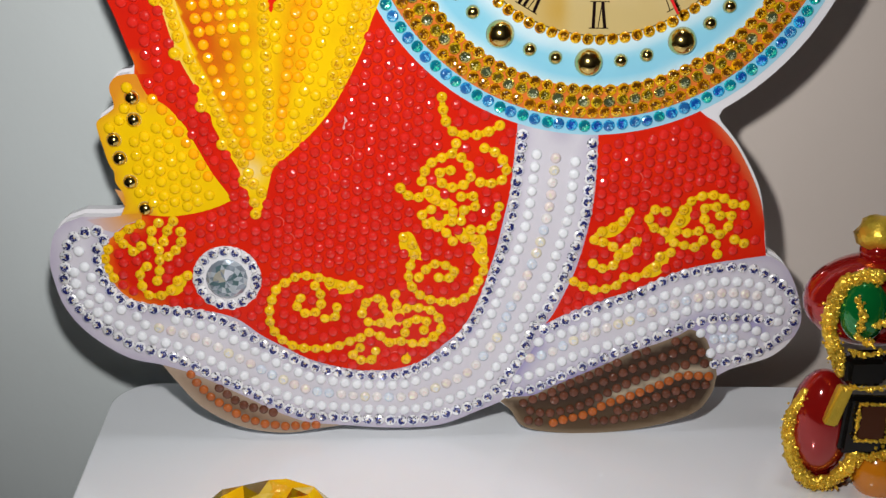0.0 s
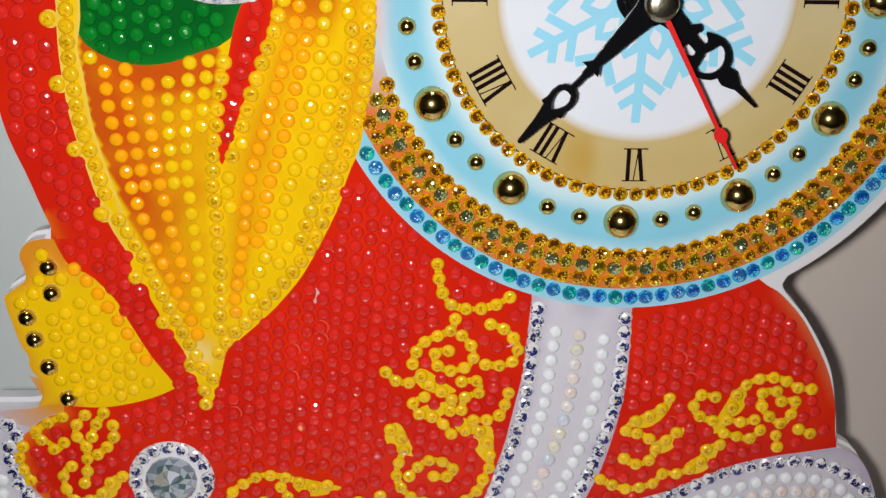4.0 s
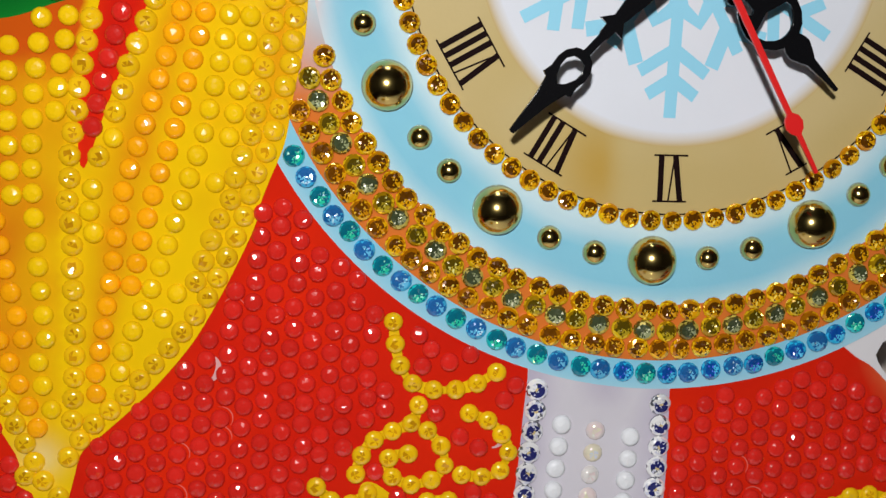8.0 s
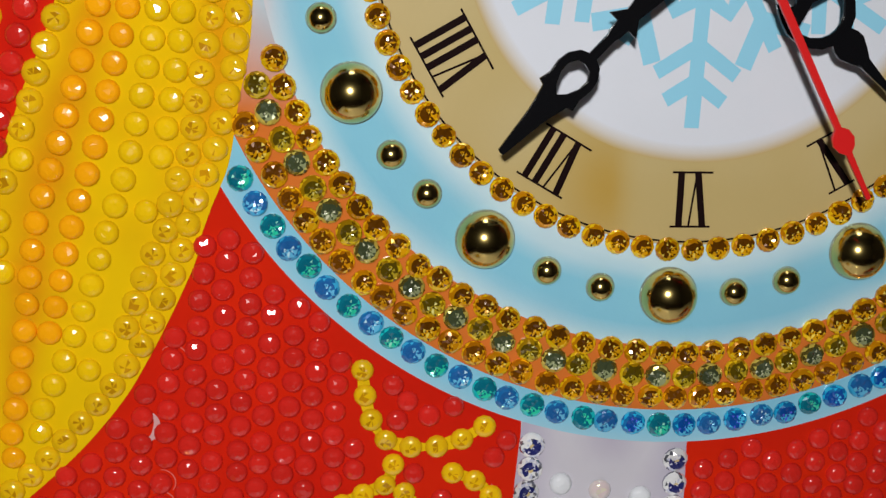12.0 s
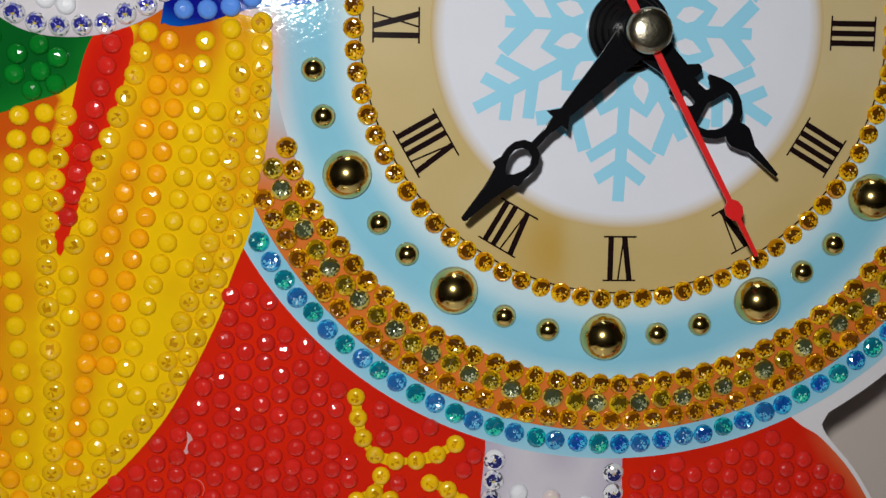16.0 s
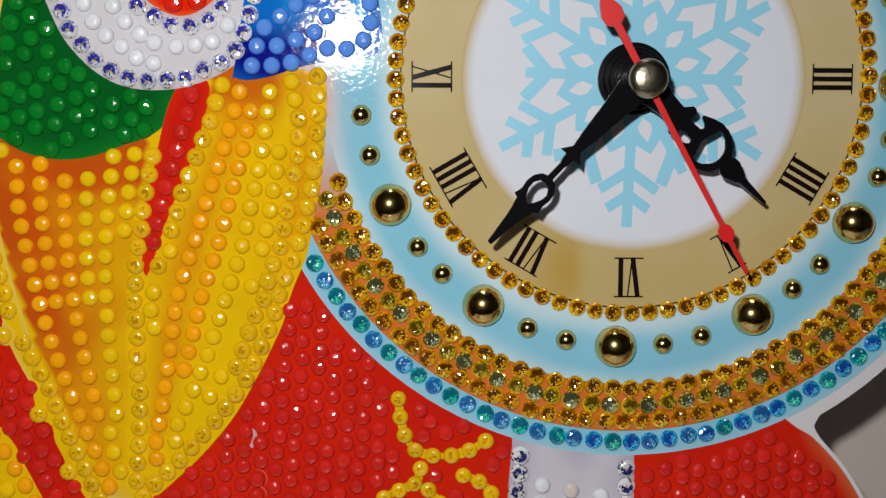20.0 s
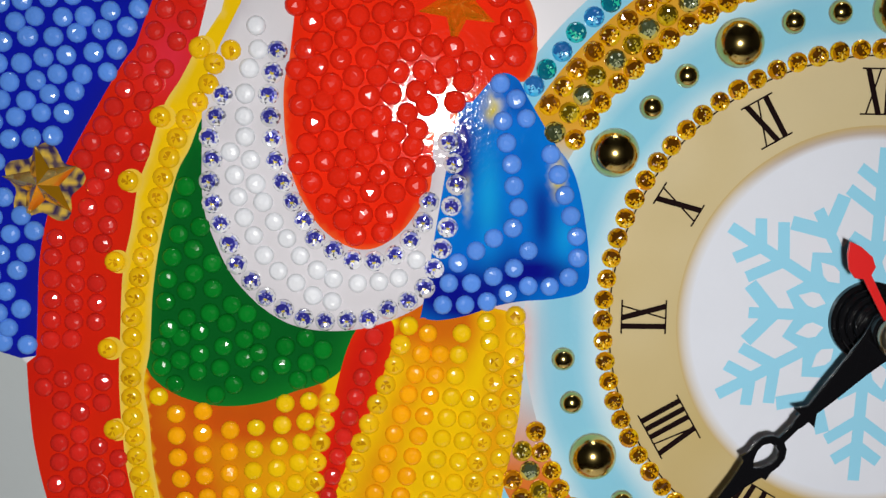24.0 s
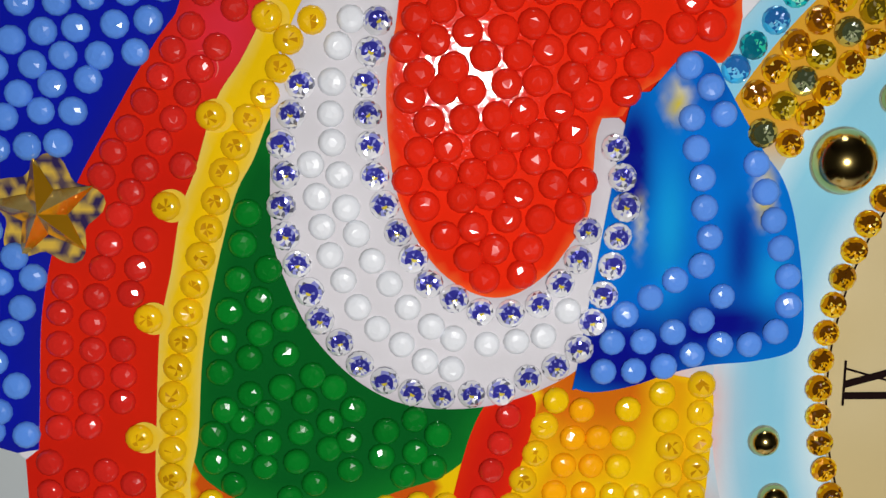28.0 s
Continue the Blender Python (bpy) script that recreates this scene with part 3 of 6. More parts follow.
FRINGE = [(-104.6, -42), (-102.5, -46.8), (-98.6, -49.3), (-94.7, -54), (-93.4, -56.8), (-89.2, -65.4), (-85.5, -71.3), (-86.5, -72.8), (-91.6, -74.7), (-98.4, -75.9), (-103.7, -75.7), (-107.2, -75.1)]
HEM_A = [(-16.9, -57), (-17, -59.6), (-17.8, -65.6), (-18.3, -70.9), (-18.9, -76.5), (-20.1, -81.9), (-21.8, -87.8), (-23.4, -92.5), (-25.3, -97.9), (-27.3, -102.8), (-30.5, -107.4), (-34, -111.6), (-40.2, -115.5), (-45.6, -118.2), (-51.1, -118.4), (-56.4, -118.2), (-61.4, -117.3), (-66.8, -116.1), (-71.5, -114), (-76.6, -111.4), (-81.2, -108.3), (-86.3, -104.8), (-90.7, -102.3), (-96, -100.9), (-101.7, -100), (-107.4, -99.3), (-112.6, -97.4), (-116.1, -93.7), (-117.6, -89.3), (-118, -85.9), (-117.5, -83.3), (-116, -81.5)]
HEM_F = [(-0.5, -59.2), (-0.5, -65.3), (-0.9, -70.8), (-1.4, -76.9), (-2.7, -82), (-4.1, -87.2), (-5.9, -92.2), (-8, -97.2), (-10.5, -102.1), (-13.5, -106.7), (-16.5, -114.4), (-19.7, -119.3), (-23, -123.7), (-27.2, -126.8), (-34.8, -129.4), (-40.2, -130.7), (-45.8, -131.3), (-51.3, -130.9), (-56.8, -130.6), (-62.2, -129.9), (-67.3, -129.6), (-72.7, -128.2), (-77.8, -125.6), (-82.7, -123), (-87.2, -120.3), (-92.2, -118), (-97, -115.1), (-102, -112.6), (-107.2, -110.6), (-112.1, -108.8), (-116.7, -105.4), (-121.1, -102.1), (-124.6, -97.4), (-126.2, -93.1), (-125.8, -88.5), (-125.1, -84.8), (-123.9, -81.5), (-121.8, -80.3), (-119.5, -79.5), (-117.3, -79.3)]
TRIM_EDGE_IN = [(-18.1, -55.5), (-18.6, -60.6), (-19.4, -69.9), (-20.7, -76.4), (-22.4, -84.3), (-24, -89.9), (-26.7, -98.1), (-30.7, -105.9), (-35.4, -110.4), (-41.4, -115), (-47.4, -116.9), (-52.2, -117.2), (-58.2, -116.8), (-67.7, -114.2), (-74.6, -110.5), (-80.3, -107), (-85.8, -102.7), (-92.6, -100.5), (-102.9, -99), (-109.6, -97.6), (-112.8, -95.5), (-115.2, -92), (-116.3, -88.9), (-116.3, -85.2), (-115.2, -82.2), (-113.3, -80.4), (-110.3, -78), (-106.8, -77.1)]
TRIM_EDGE_R = [(0.8, -57.4), (0.8, -65.4), (0.5, -72.5), (-0.3, -78.5), (-1.6, -84.7), (-3.5, -91.5), (-5.6, -96.6), (-8.3, -102.4), (-10.3, -105.3)]
TRIM2_TOP = [(-10.3, -105.3), (-3.6, -101.8), (3.4, -99), (10.4, -96.9), (17.2, -93.8), (24, -91.1), (30.9, -89.6), (36.7, -88.8), (43.1, -87.9)]
TRIM2_BOT = [(-19.4, -125.2), (-13.3, -124.9), (-8.5, -122.7), (-1.3, -119.4), (5.8, -116.1), (12.8, -112.8), (18.7, -110.7), (23.4, -108.6), (26.3, -107.3), (30.1, -109.8), (31.9, -114.6), (33.6, -118.8)]
BT_TOP = [(-10.5, -106.6), (-7.3, -105.1), (-3, -103.2), (2.8, -100.8), (8, -98.8), (13.4, -96.7), (18.8, -93.9), (24, -92.2), (29.4, -91.3), (35, -90.7), (41, -91.5), (46.1, -94.4), (50, -97.8), (51.8, -102), (51.1, -106.2), (48, -110.2), (43.2, -113.6), (38.5, -115.4), (32.8, -116.8)]
BT_BOT = [(-19.2, -124.1), (-14.3, -123.2), (-9.9, -121.6), (-4.5, -118.7), (0.5, -116.4), (5.5, -114.2), (10.8, -111.8), (16.1, -109.7), (21.3, -107.4), (25.9, -105.7), (31.2, -104.3), (36.8, -104), (42.7, -104.5), (45.5, -105.2)]
BT_W1 = [(-11.8, -110), (-5.1, -107.5), (1.3, -105.2), (7.1, -102.5), (14, -100), (20.4, -97.5), (25.3, -96.1), (30.5, -94.7), (36.1, -94.5), (41.8, -95.6), (46.1, -98.4), (47.8, -101.7), (47.6, -105.5)]
BT_AB = [(-13.8, -114.4), (-8.8, -113), (-3.8, -110.2), (1.5, -107.9), (6.5, -105.9), (12, -104.3), (16.8, -102), (22.2, -100.1), (27.6, -98.7), (33.2, -97.5), (38.8, -97.9), (41.8, -98.3)]
BT_W2 = [(-16.9, -120.1), (-11.2, -118.3), (-6.5, -115.8), (-1.8, -113.6), (4.1, -111.7), (10, -109.3), (15.8, -106.6), (21.2, -103.7), (26.5, -101.5), (32, -100.3), (37.4, -100.4), (42.5, -101.2), (45.4, -101.9)]
FLAP_1 = [(28.6, -108.2), (30.9, -107.2), (34.3, -107), (39.9, -106.8), (42.5, -107.8), (44.9, -109.5)]
FLAP_AB = [(32.2, -110), (34.6, -109.8), (37, -109.8)]
FLAP_2 = [(31.6, -113.8), (34, -112.7), (36.7, -112.1), (39.3, -111.4), (41.9, -110.9)]
BOOT_L1 = [(-99.9, -115.5), (-98.1, -117.6), (-96.5, -120.4), (-94.7, -122.4), (-93.3, -124.2), (-91, -126), (-88.7, -127.7), (-86.1, -129.7), (-83.7, -130.5), (-81.1, -131.6), (-78.6, -131.9), (-75.7, -132.4), (-73, -132.3), (-70.2, -132.4), (-67.8, -132.2)]
BOOT_L2 = [(-95.2, -118), (-92.9, -120), (-90.7, -122.1), (-88.5, -124.1), (-86.6, -125.7), (-84.1, -126.8), (-81.5, -127.3), (-78.5, -128.4), (-75.9, -128.7)]
BOOT_R1 = [(-12.8, -126), (-9.8, -125), (-4.9, -122.3), (0, -120), (4.9, -118), (9.6, -115.3), (14.9, -113.1), (19.7, -110.9), (25.1, -110.2)]
BOOT_R2 = [(-15.2, -127), (-8.8, -126.9), (-4.1, -124.7), (1.4, -123.2), (6.8, -120.4), (11.6, -118.1), (16.8, -115.8), (21.6, -114), (27, -111.7)]
BOOT_R3 = [(-13.4, -129.2), (-9.4, -130), (-4.1, -129.1), (1.3, -127.2), (6.2, -124.4), (11.4, -121.8), (16.3, -119.8), (21.3, -117.8), (26.1, -116.7), (29.2, -113.6)]
BOOT_RO = [(-7.4, -132.8), (-4.3, -131.8), (1.2, -130.4), (6, -127.6), (11.1, -125.8), (16.3, -123.7), (21.6, -121.4), (23.9, -120.2), (26.5, -119.9), (31.6, -120.3)]
BOOT_R4 = [(9, -129.6), (13.9, -127.7), (19.3, -125.7), (24.6, -123.9), (27.3, -122.8), (31, -122.7)]
BOOT_R5 = [(0.4, -132.6), (6.2, -132.4), (11.7, -131.6), (17.1, -130.2), (22.3, -128), (27.5, -125.2)]
FBALL = [(-106.1, -47.4), (-106.1, -52.5), (-111.1, -57.2), (-110.2, -61.6), (-108.3, -67.3), (-105.4, -73.9)]
STRIPE_ROW = [(-84.2, 36.1), (-86.3, 34.4), (-87.3, 31.5), (-88.9, 29), (-90.6, 26.6), (-91.8, 23.9), (-92.8, 21.7), (-93.7, 18.6), (-94.4, 16.2), (-95.2, 13.6), (-96.1, 10.4), (-96.7, 8), (-97, 5.2), (-97.2, 2.5), (-97.4, -0.3), (-97.5, -3.1), (-97.4, -5.9)]
PINS22 = [(-93.2, 27.6), (-97.6, 19.4), (-99.7, 8.8), (-101.1, -2.8), (-100.7, -13.9), (-99, -25.5), (-95.6, -37.4)]
STRIPE_ROW22 = [(-97.1, 6.7), (-97.5, 2.9), (-97.8, -0.9), (-98.1, -4.8), (-98.2, -8.1), (-98.2, -11.5), (-97.9, -15.3), (-97.7, -19.2), (-97.2, -22.1), (-96.4, -25.5), (-95.5, -28.9), (-94.6, -33.2), (-94, -36.5), (-92.8, -38.1), (-91.2, -40.8), (-90, -43.3), (-88.8, -45.7)]
LEAFR_ROW1 = [(-47.1, 1.3), (-47.1, -3), (-47.4, -7.3), (-47.9, -11.6), (-48.3, -15.4), (-49.3, -19.3), (-50.3, -23.2), (-51.5, -26.5), (-53, -29.9), (-54.2, -34.3), (-55.6, -37.7), (-57.4, -41.7), (-58.9, -44.6)]
LEAFR_ROW2 = [(-50, -4.9), (-50.2, -9.7), (-50.8, -13), (-51.8, -17.3), (-52.5, -21.2), (-53.4, -25.1), (-54.9, -28), (-55.7, -31.9), (-57.3, -34.8), (-58.8, -38.7), (-60.3, -42.6)]
STRIPV_L = [(-71.5, -7.7), (-72, -10.6), (-73, -14.9), (-73.7, -18.3), (-74, -21.2), (-74.6, -24.1), (-75.1, -26.5), (-75.1, -28.9), (-75.6, -31.8), (-75.4, -34.3), (-75.2, -36.9), (-75.3, -42.6), (-75.1, -46)]
STRIPV_R = [(-62.4, -2.5), (-63.4, -5.8), (-64.8, -8.7), (-66.3, -12.5), (-67.8, -15.9), (-68.7, -19.2), (-69.7, -21.7), (-71, -25), (-71.7, -27)]
CURL_A = [(-35.6, -47.9), (-35.3, -51), (-34.6, -53.8), (-33.1, -56), (-30.4, -56.9), (-27.4, -56.9), (-24.6, -56.1), (-22.2, -54.7)]
BOW_BEADS_R = [(-49.4, 31.9), (-47.4, 30), (-46.1, 27.6), (-44.4, 25.2), (-42.5, 22.4), (-41.6, 19.7), (-40.7, 17), (-39.9, 14.3), (-39.1, 11.4), (-39.1, 8.6), (-40.3, 6.4), (-42.7, 5.3), (-45.5, 5.4)]
BOW_BEADS_L = [(-49, 27.1), (-48.5, 24.2), (-47.8, 21.5), (-47.5, 18.6), (-46.9, 15.6), (-47.7, 13), (-50.4, 11.6), (-52.7, 9.9), (-54.8, 8.5)]
BOW_BEADS_B = [(-56.8, 2.9), (-54, 2.9), (-51.3, 3.2), (-48.2, 4.4)]
BOW_BEADS_X = [(-45.5, 10.1), (-47.5, 7.7), (-50.1, 6.7), (-53, 5.8), (-56, 5.8)]
BRIM_STONE_OUT = [(-85.1, 30.4), (-86, 27.6), (-86.9, 25.2), (-86.6, 22.1), (-87.1, 19), (-86.8, 16.5), (-85.8, 13.9), (-84.6, 11), (-83.7, 8.3), (-81.9, 6.2), (-79.9, 3.9), (-77.7, 2.4), (-75.2, 1.2), (-72.3, 0.8), (-69.7, 0.9), (-66.6, 1.1), (-64.2, 2.3), (-61.7, 3.3), (-59.5, 4.8), (-58.1, 7.4), (-57.1, 10), (-56.3, 12.6), (-55.8, 15.7), (-55, 18.4), (-55.3, 21.2), (-56.1, 24.4)]
BRIM_STONE_IN = [(-78, 36), (-78.7, 33), (-79.2, 30.5), (-79, 27.6), (-78.8, 24.6), (-78.4, 21.8), (-77.5, 19.1), (-76.3, 16.6), (-75, 14.3), (-73.3, 11.5), (-70.9, 10.2), (-68.7, 9), (-65.7, 8.8), (-62.9, 9.7), (-61, 11.7), (-59.4, 13.9), (-58.6, 16.6)]
BRIM_WHITE = [(-80.6, 39.2), (-80.4, 36.2), (-81.6, 33.8), (-82.2, 30.6), (-82.4, 27.7), (-82.3, 25.1), (-84.3, 23.1), (-81.7, 22.1), (-83.8, 20.1), (-81.1, 19), (-83.4, 17.3), (-80.2, 16.6), (-82.7, 14.6), (-78.8, 14), (-81.5, 12.2), (-77.2, 11.8), (-80.2, 9.6), (-75.5, 9.5), (-78.4, 7.5), (-73.3, 7.6), (-76.1, 5.9), (-71.2, 6.4), (-73.9, 4.2), (-71.4, 3.4), (-68, 5.8), (-65.2, 6), (-62.6, 6.5), (-60.3, 8.9)]
CURL_E = [(-45.5, -69.6), (-43.4, -71.6), (-40.8, -71.9), (-38.7, -70.6), (-37.2, -72.6), (-34.6, -74.3), (-32.7, -76.1), (-33.3, -78.1)]
CURL_F = [(-38.2, -75), (-40.4, -76.3), (-38.9, -79), (-36.4, -79.5), (-34.5, -81.1), (-33.1, -83.1)]
CURL_G = [(-31.1, -71.9), (-28.1, -71.9), (-27.8, -74.4), (-30.4, -75.2), (-31.1, -78)]
CURL_H = [(-22.1, -74.5), (-22.7, -76.8), (-23.6, -79.1), (-26.2, -80.2), (-28.8, -80.2)]
CURL_I = [(-30.3, -82.5), (-27.7, -82.6), (-26.1, -85), (-25.6, -87.4), (-25.5, -90.3), (-26.6, -92.7), (-27.4, -95.1), (-29.1, -97), (-31.8, -98.7), (-34.5, -98.9), (-36.9, -98.6), (-39.6, -97.8), (-41.9, -96.2), (-43.4, -93.9), (-43.8, -91.3), (-43.1, -88.6), (-42.2, -85.8), (-42.9, -83.6), (-44.9, -81.9)]
CURL_J = [(-41.3, -92.3), (-39.3, -90), (-37, -88.8), (-34.6, -89.4), (-32.4, -91.4), (-34.4, -92.7), (-36.5, -92.4)]
CURL_K = [(-57.4, -93.9), (-60, -94.4), (-62.5, -93.3), (-65.2, -92.1), (-67.6, -91.6), (-70.3, -91.5), (-73, -92.9), (-75.4, -94.3), (-76.7, -96.8), (-77.6, -99.4), (-77.9, -102), (-77.6, -104.6), (-76.2, -107.1), (-74.1, -109.1), (-71.4, -110.4), (-68.9, -110.8), (-66.3, -110.9), (-63.6, -110.7), (-61, -110.1), (-58.4, -109), (-55.8, -108.1)]
CURL_L = [(-66.5, -94.1), (-65.2, -96.5), (-65.2, -99), (-66.5, -101), (-69.2, -101.3), (-71.2, -99.2), (-70.1, -97.3)]
CURL_M = [(-64.4, -102.8), (-62, -102.5), (-61.4, -99.8)]
CURL_X = [(-55.3, -101.6), (-54.4, -98.9), (-52.3, -97.8), (-50.2, -97.9), (-50, -100.4), (-48.7, -102.8), (-51.3, -104.3), (-53.8, -103.9)]
CURL_Y = [(-47.1, -96.6), (-46.8, -99.3), (-47, -102.1), (-44.3, -100.4), (-41.9, -100.3), (-38.9, -100.8), (-37, -102.4), (-35.9, -105), (-36.7, -107.1), (-39.1, -108.9), (-41.7, -110.2), (-44.2, -109.4), (-47, -109.2), (-49.1, -109.5), (-51.1, -107.6), (-53.7, -106.7)]
CURL_Z = [(-44.9, -106.9), (-44.2, -104.3), (-41.8, -103.4), (-39.4, -104.1), (-40.2, -106.3)]
CURL_AA = [(-56, -110.8), (-57.9, -112.9), (-55.5, -114.3), (-53, -114), (-52.2, -111.8)]
CURL_AB = [(-43.2, -111.9), (-44.7, -114.2)]
CURL_N = [(-3.6, -93.9), (-1.1, -95.3), (1.5, -96.2), (4.1, -96), (7.1, -95), (8.8, -92.9), (11.5, -93), (13.9, -92.1), (16, -90.7), (16.2, -89.6), (17.3, -87.5), (19.7, -86.7)]
CURL_O = [(9.1, -76.2), (7.8, -78.4), (5.3, -80.1), (2.3, -81.4), (0.9, -83.6), (3.6, -83.9), (5.9, -85.3), (7, -87.6), (5.6, -90.1), (3, -90.6), (0.9, -89.3)]
CURL_P = [(21.4, -78.5), (22.1, -75.9), (24, -73.6), (26.3, -72.5), (29.3, -72.3), (31.6, -73.1), (34.1, -74.6), (36.7, -74.9)]
CURL_Q = [(29.9, -75.2), (27.2, -75.5), (27.4, -78.7), (29.2, -80.9), (31.4, -82.2), (33.1, -80.4), (33.7, -77.4), (31, -77.4)]
CURL_R = [(18, -76.2), (15.1, -75.8), (13.9, -78.6), (15.7, -80.6), (18.4, -81.4), (20.8, -81.2), (23.7, -81.8), (26.1, -81.3)]
CURL_S = [(20.3, -84.2), (22.9, -84.9), (25.5, -85.4), (27.4, -83.6)]
CURL_AC = [(30.6, -84.8), (31.1, -87.4)]
CURL_AD = [(35, -83.6), (37.4, -84.6)]
CURL_AE = [(10.9, -83.8), (8.9, -85.4)]
CURL_B = [(-32.3, -58.9), (-33.1, -61.2), (-35.6, -62.3), (-38.2, -63.6), (-39.7, -65.6), (-40.4, -68)]
CURL_C = [(-31.1, -62.3), (-29.1, -64.9), (-29.1, -67.8), (-31.3, -69.3), (-33.7, -69.5), (-36, -68.1), (-36, -65.7), (-33.6, -65.4)]
CURL_D = [(-25.7, -60.1), (-23.1, -61.2), (-21.2, -63.3), (-20.5, -65.6), (-21.8, -68.2), (-24.3, -68.7), (-26.6, -68.4)]
CURL_T = [(-107.0, -77.8), (-109.3, -78.7), (-111.6, -80.1), (-113.0, -81.9), (-110.3, -83.2), (-108.9, -85.1), (-107.3, -83.3)]
CURL_U = [(-115.2, -84.0), (-116.2, -86.5), (-115.6, -89.3), (-114.6, -91.4)]
CURL_V = [(-102.7, -77.5), (-104.6, -79.7), (-104.7, -82.1), (-103.2, -84.3), (-103.3, -87.1), (-103.6, -90.2), (-104.3, -92.3)]
CURL_W = [(-99.2, -77.1), (-101.1, -80.0), (-101.9, -82.2)]
CURL_AF = [(-97.7, -79.8), (-97.7, -82.2), (-99.2, -84.4), (-101.2, -86.1)]
CURL_AG = [(-106.4, -88.5), (-108.1, -90.1), (-108.1, -92.9), (-107.1, -95.6), (-104.8, -96.2), (-102.5, -95.7), (-100.6, -94.0), (-98.9, -91.8), (-96.9, -91.0)]



def join(*lines):
    return np.vstack([np.asarray(one, float).reshape(-1, 2) for one in lines])


def arc(r, a0, a1, n=60, c=(0, 0)):
    return [(c[0] + r * math.cos(radians(a)), c[1] + r * math.sin(radians(a))) for a in np.linspace(a0, a1, n)]


RED, RED_DEEP = (0.66, 0.022, 0.005), (0.58, 0.013, 0.006)
YELLOW = (0.80, 0.51, 0.004)
LILAC, WHITE = (0.46, 0.42, 0.53), (0.60, 0.58, 0.64)
SKY, PALE = (0.24, 0.56, 0.72), (0.40, 0.63, 0.74)

silhouette = join(curve(OUT_A), curve(OUT_B), curve(OUT_C), curve(OUT_D), curve(OUT_E), arc(59.3, -60, 98), curve([(-14, 64), (-30, 76), (-60, 84), (-95, 78), (-122, 62), (-138, 40), (-142, 18), (-134, 3), (-124, -0.6)]), curve(BLUEBOT))
trim_low = [(-105, -114.7), (-97, -117.6), (-87, -122.8), (-78, -128), (-70, -131.3), (-61.1, -132.4)]
coat_line = join(curve(OUT_A), [(-107, -60), (-108, -77.3)], curve(TRIM_EDGE_IN[::-1]), [(-18, -40), (-30, -5), (-50, 36), (-96, 37)], curve(BLUE_RED22))
panel_line = join(curve(TRIM_EDGE_R), curve(TRIM2_TOP)[1:], curve([(42.4, -84), (41.6, -78), (39.3, -70.7), (34, -61), (29, -55.2), (26, -53.2)]), [(22, -50), (4, -52)])
trim_line = join(curve(TRIM_EDGE_IN), [(-110.5, -75.8), (-113.9, -75.9), (-120.5, -75.8)], curve(OUT_C[:8]), curve(trim_low)[1:], curve(OUT_C[13:])[1:], curve([(-17.5, -119), (-12, -110), (-10.3, -105.3)]), curve(TRIM_EDGE_R[::-1])[1:], [(0.8, -56.0), (-8, -55.4), (-18.0, -53.2)])
trim_back_line = join(curve(TRIM2_TOP), curve(OUT_D[::-1])[2:34], [(33.7, -120.2)], curve(TRIM2_BOT[::-1])[1:], curve([(-17.5, -119), (-12, -110)]))
boot_left_line = join(curve(OUT_C[7:14]), curve(trim_low[::-1])[1:-1])
boot_right_line = join(curve(OUT_D[:7]), curve(TRIM2_BOT[::-1]), [(-21, -126.4)])
fringe_line = join(curve(OUT_B[:16]), curve(FRINGE[::-1]))
hood_line = join(curve([(-96, 36.7), (-88, 60), (-100, 74), (-125, 58), (-137, 38), (-140, 18), (-133, 3.6), (-124, 0)]), curve(BLUEBOT), curve(BLUE_RED22[::-1]))
stripe_side = np.array([(u + 1.1 * np.clip((v + 8) / 6, 0, 1), v) for u, v in STRIPE_IN])
stripe_line = join([(-77, 55), (-81, 55), (-85, 41)], curve(STRIPE_OUT), curve(stripe_side[::-1]), [(-86.5, 30), (-82.5, 36)])
leaf_line = join(curve(STRIPE_OUT[10:]), curve(LEAF_L2[::-1][4:]), curve(LEAF_R2[::-1]), curve(LEAF_R22[::-1])[2:], [(-58, 4), (-66, 3.5), (-72, 2), (-90, 2), (-96.3, -1), (-98, -8)])
green_side = np.array([(u - (1.6 if v > -4 else 0.0), v) for u, v in GREEN])
green_line = join([(-85.5, 32), (-88.6, 31)], curve(green_side), [(-66, 6), (-80, 10), (-86, 24)])
strip_line = curve([(-69.8, -3.9), (-67.8, 0.2), (-65.6, 1.4), (-63.2, -0.6), (-66.1, -10.6), (-69.1, -17.4), (-71.0, -22.2), (-73.7, -28.6), (-73.9, -20.3), (-72.0, -12.5)], closed=True)
brim_line = join(curve(BRIM_OUT), curve(BRIM_R), curve(BRIM_IN[::-1]), [(-73.5, 54), (-79.5, 54), (-82.5, 42)], curve([(-85.2, 37), (-87, 33)]))
hat_line = join(curve(BRIM_IN), curve(HAT_R), curve([(-44.6, 36.3), (-45.5, 42), (-52, 52), (-66, 56), (-75, 46)]))
bow_line = curve(BOW, closed=True)

clock = link("bead_art_clock", None, None, Matrix.Translation((-0.040, 0.003, 0)), "colourful standing clock covered in resin beads and rhinestones", category="clock")


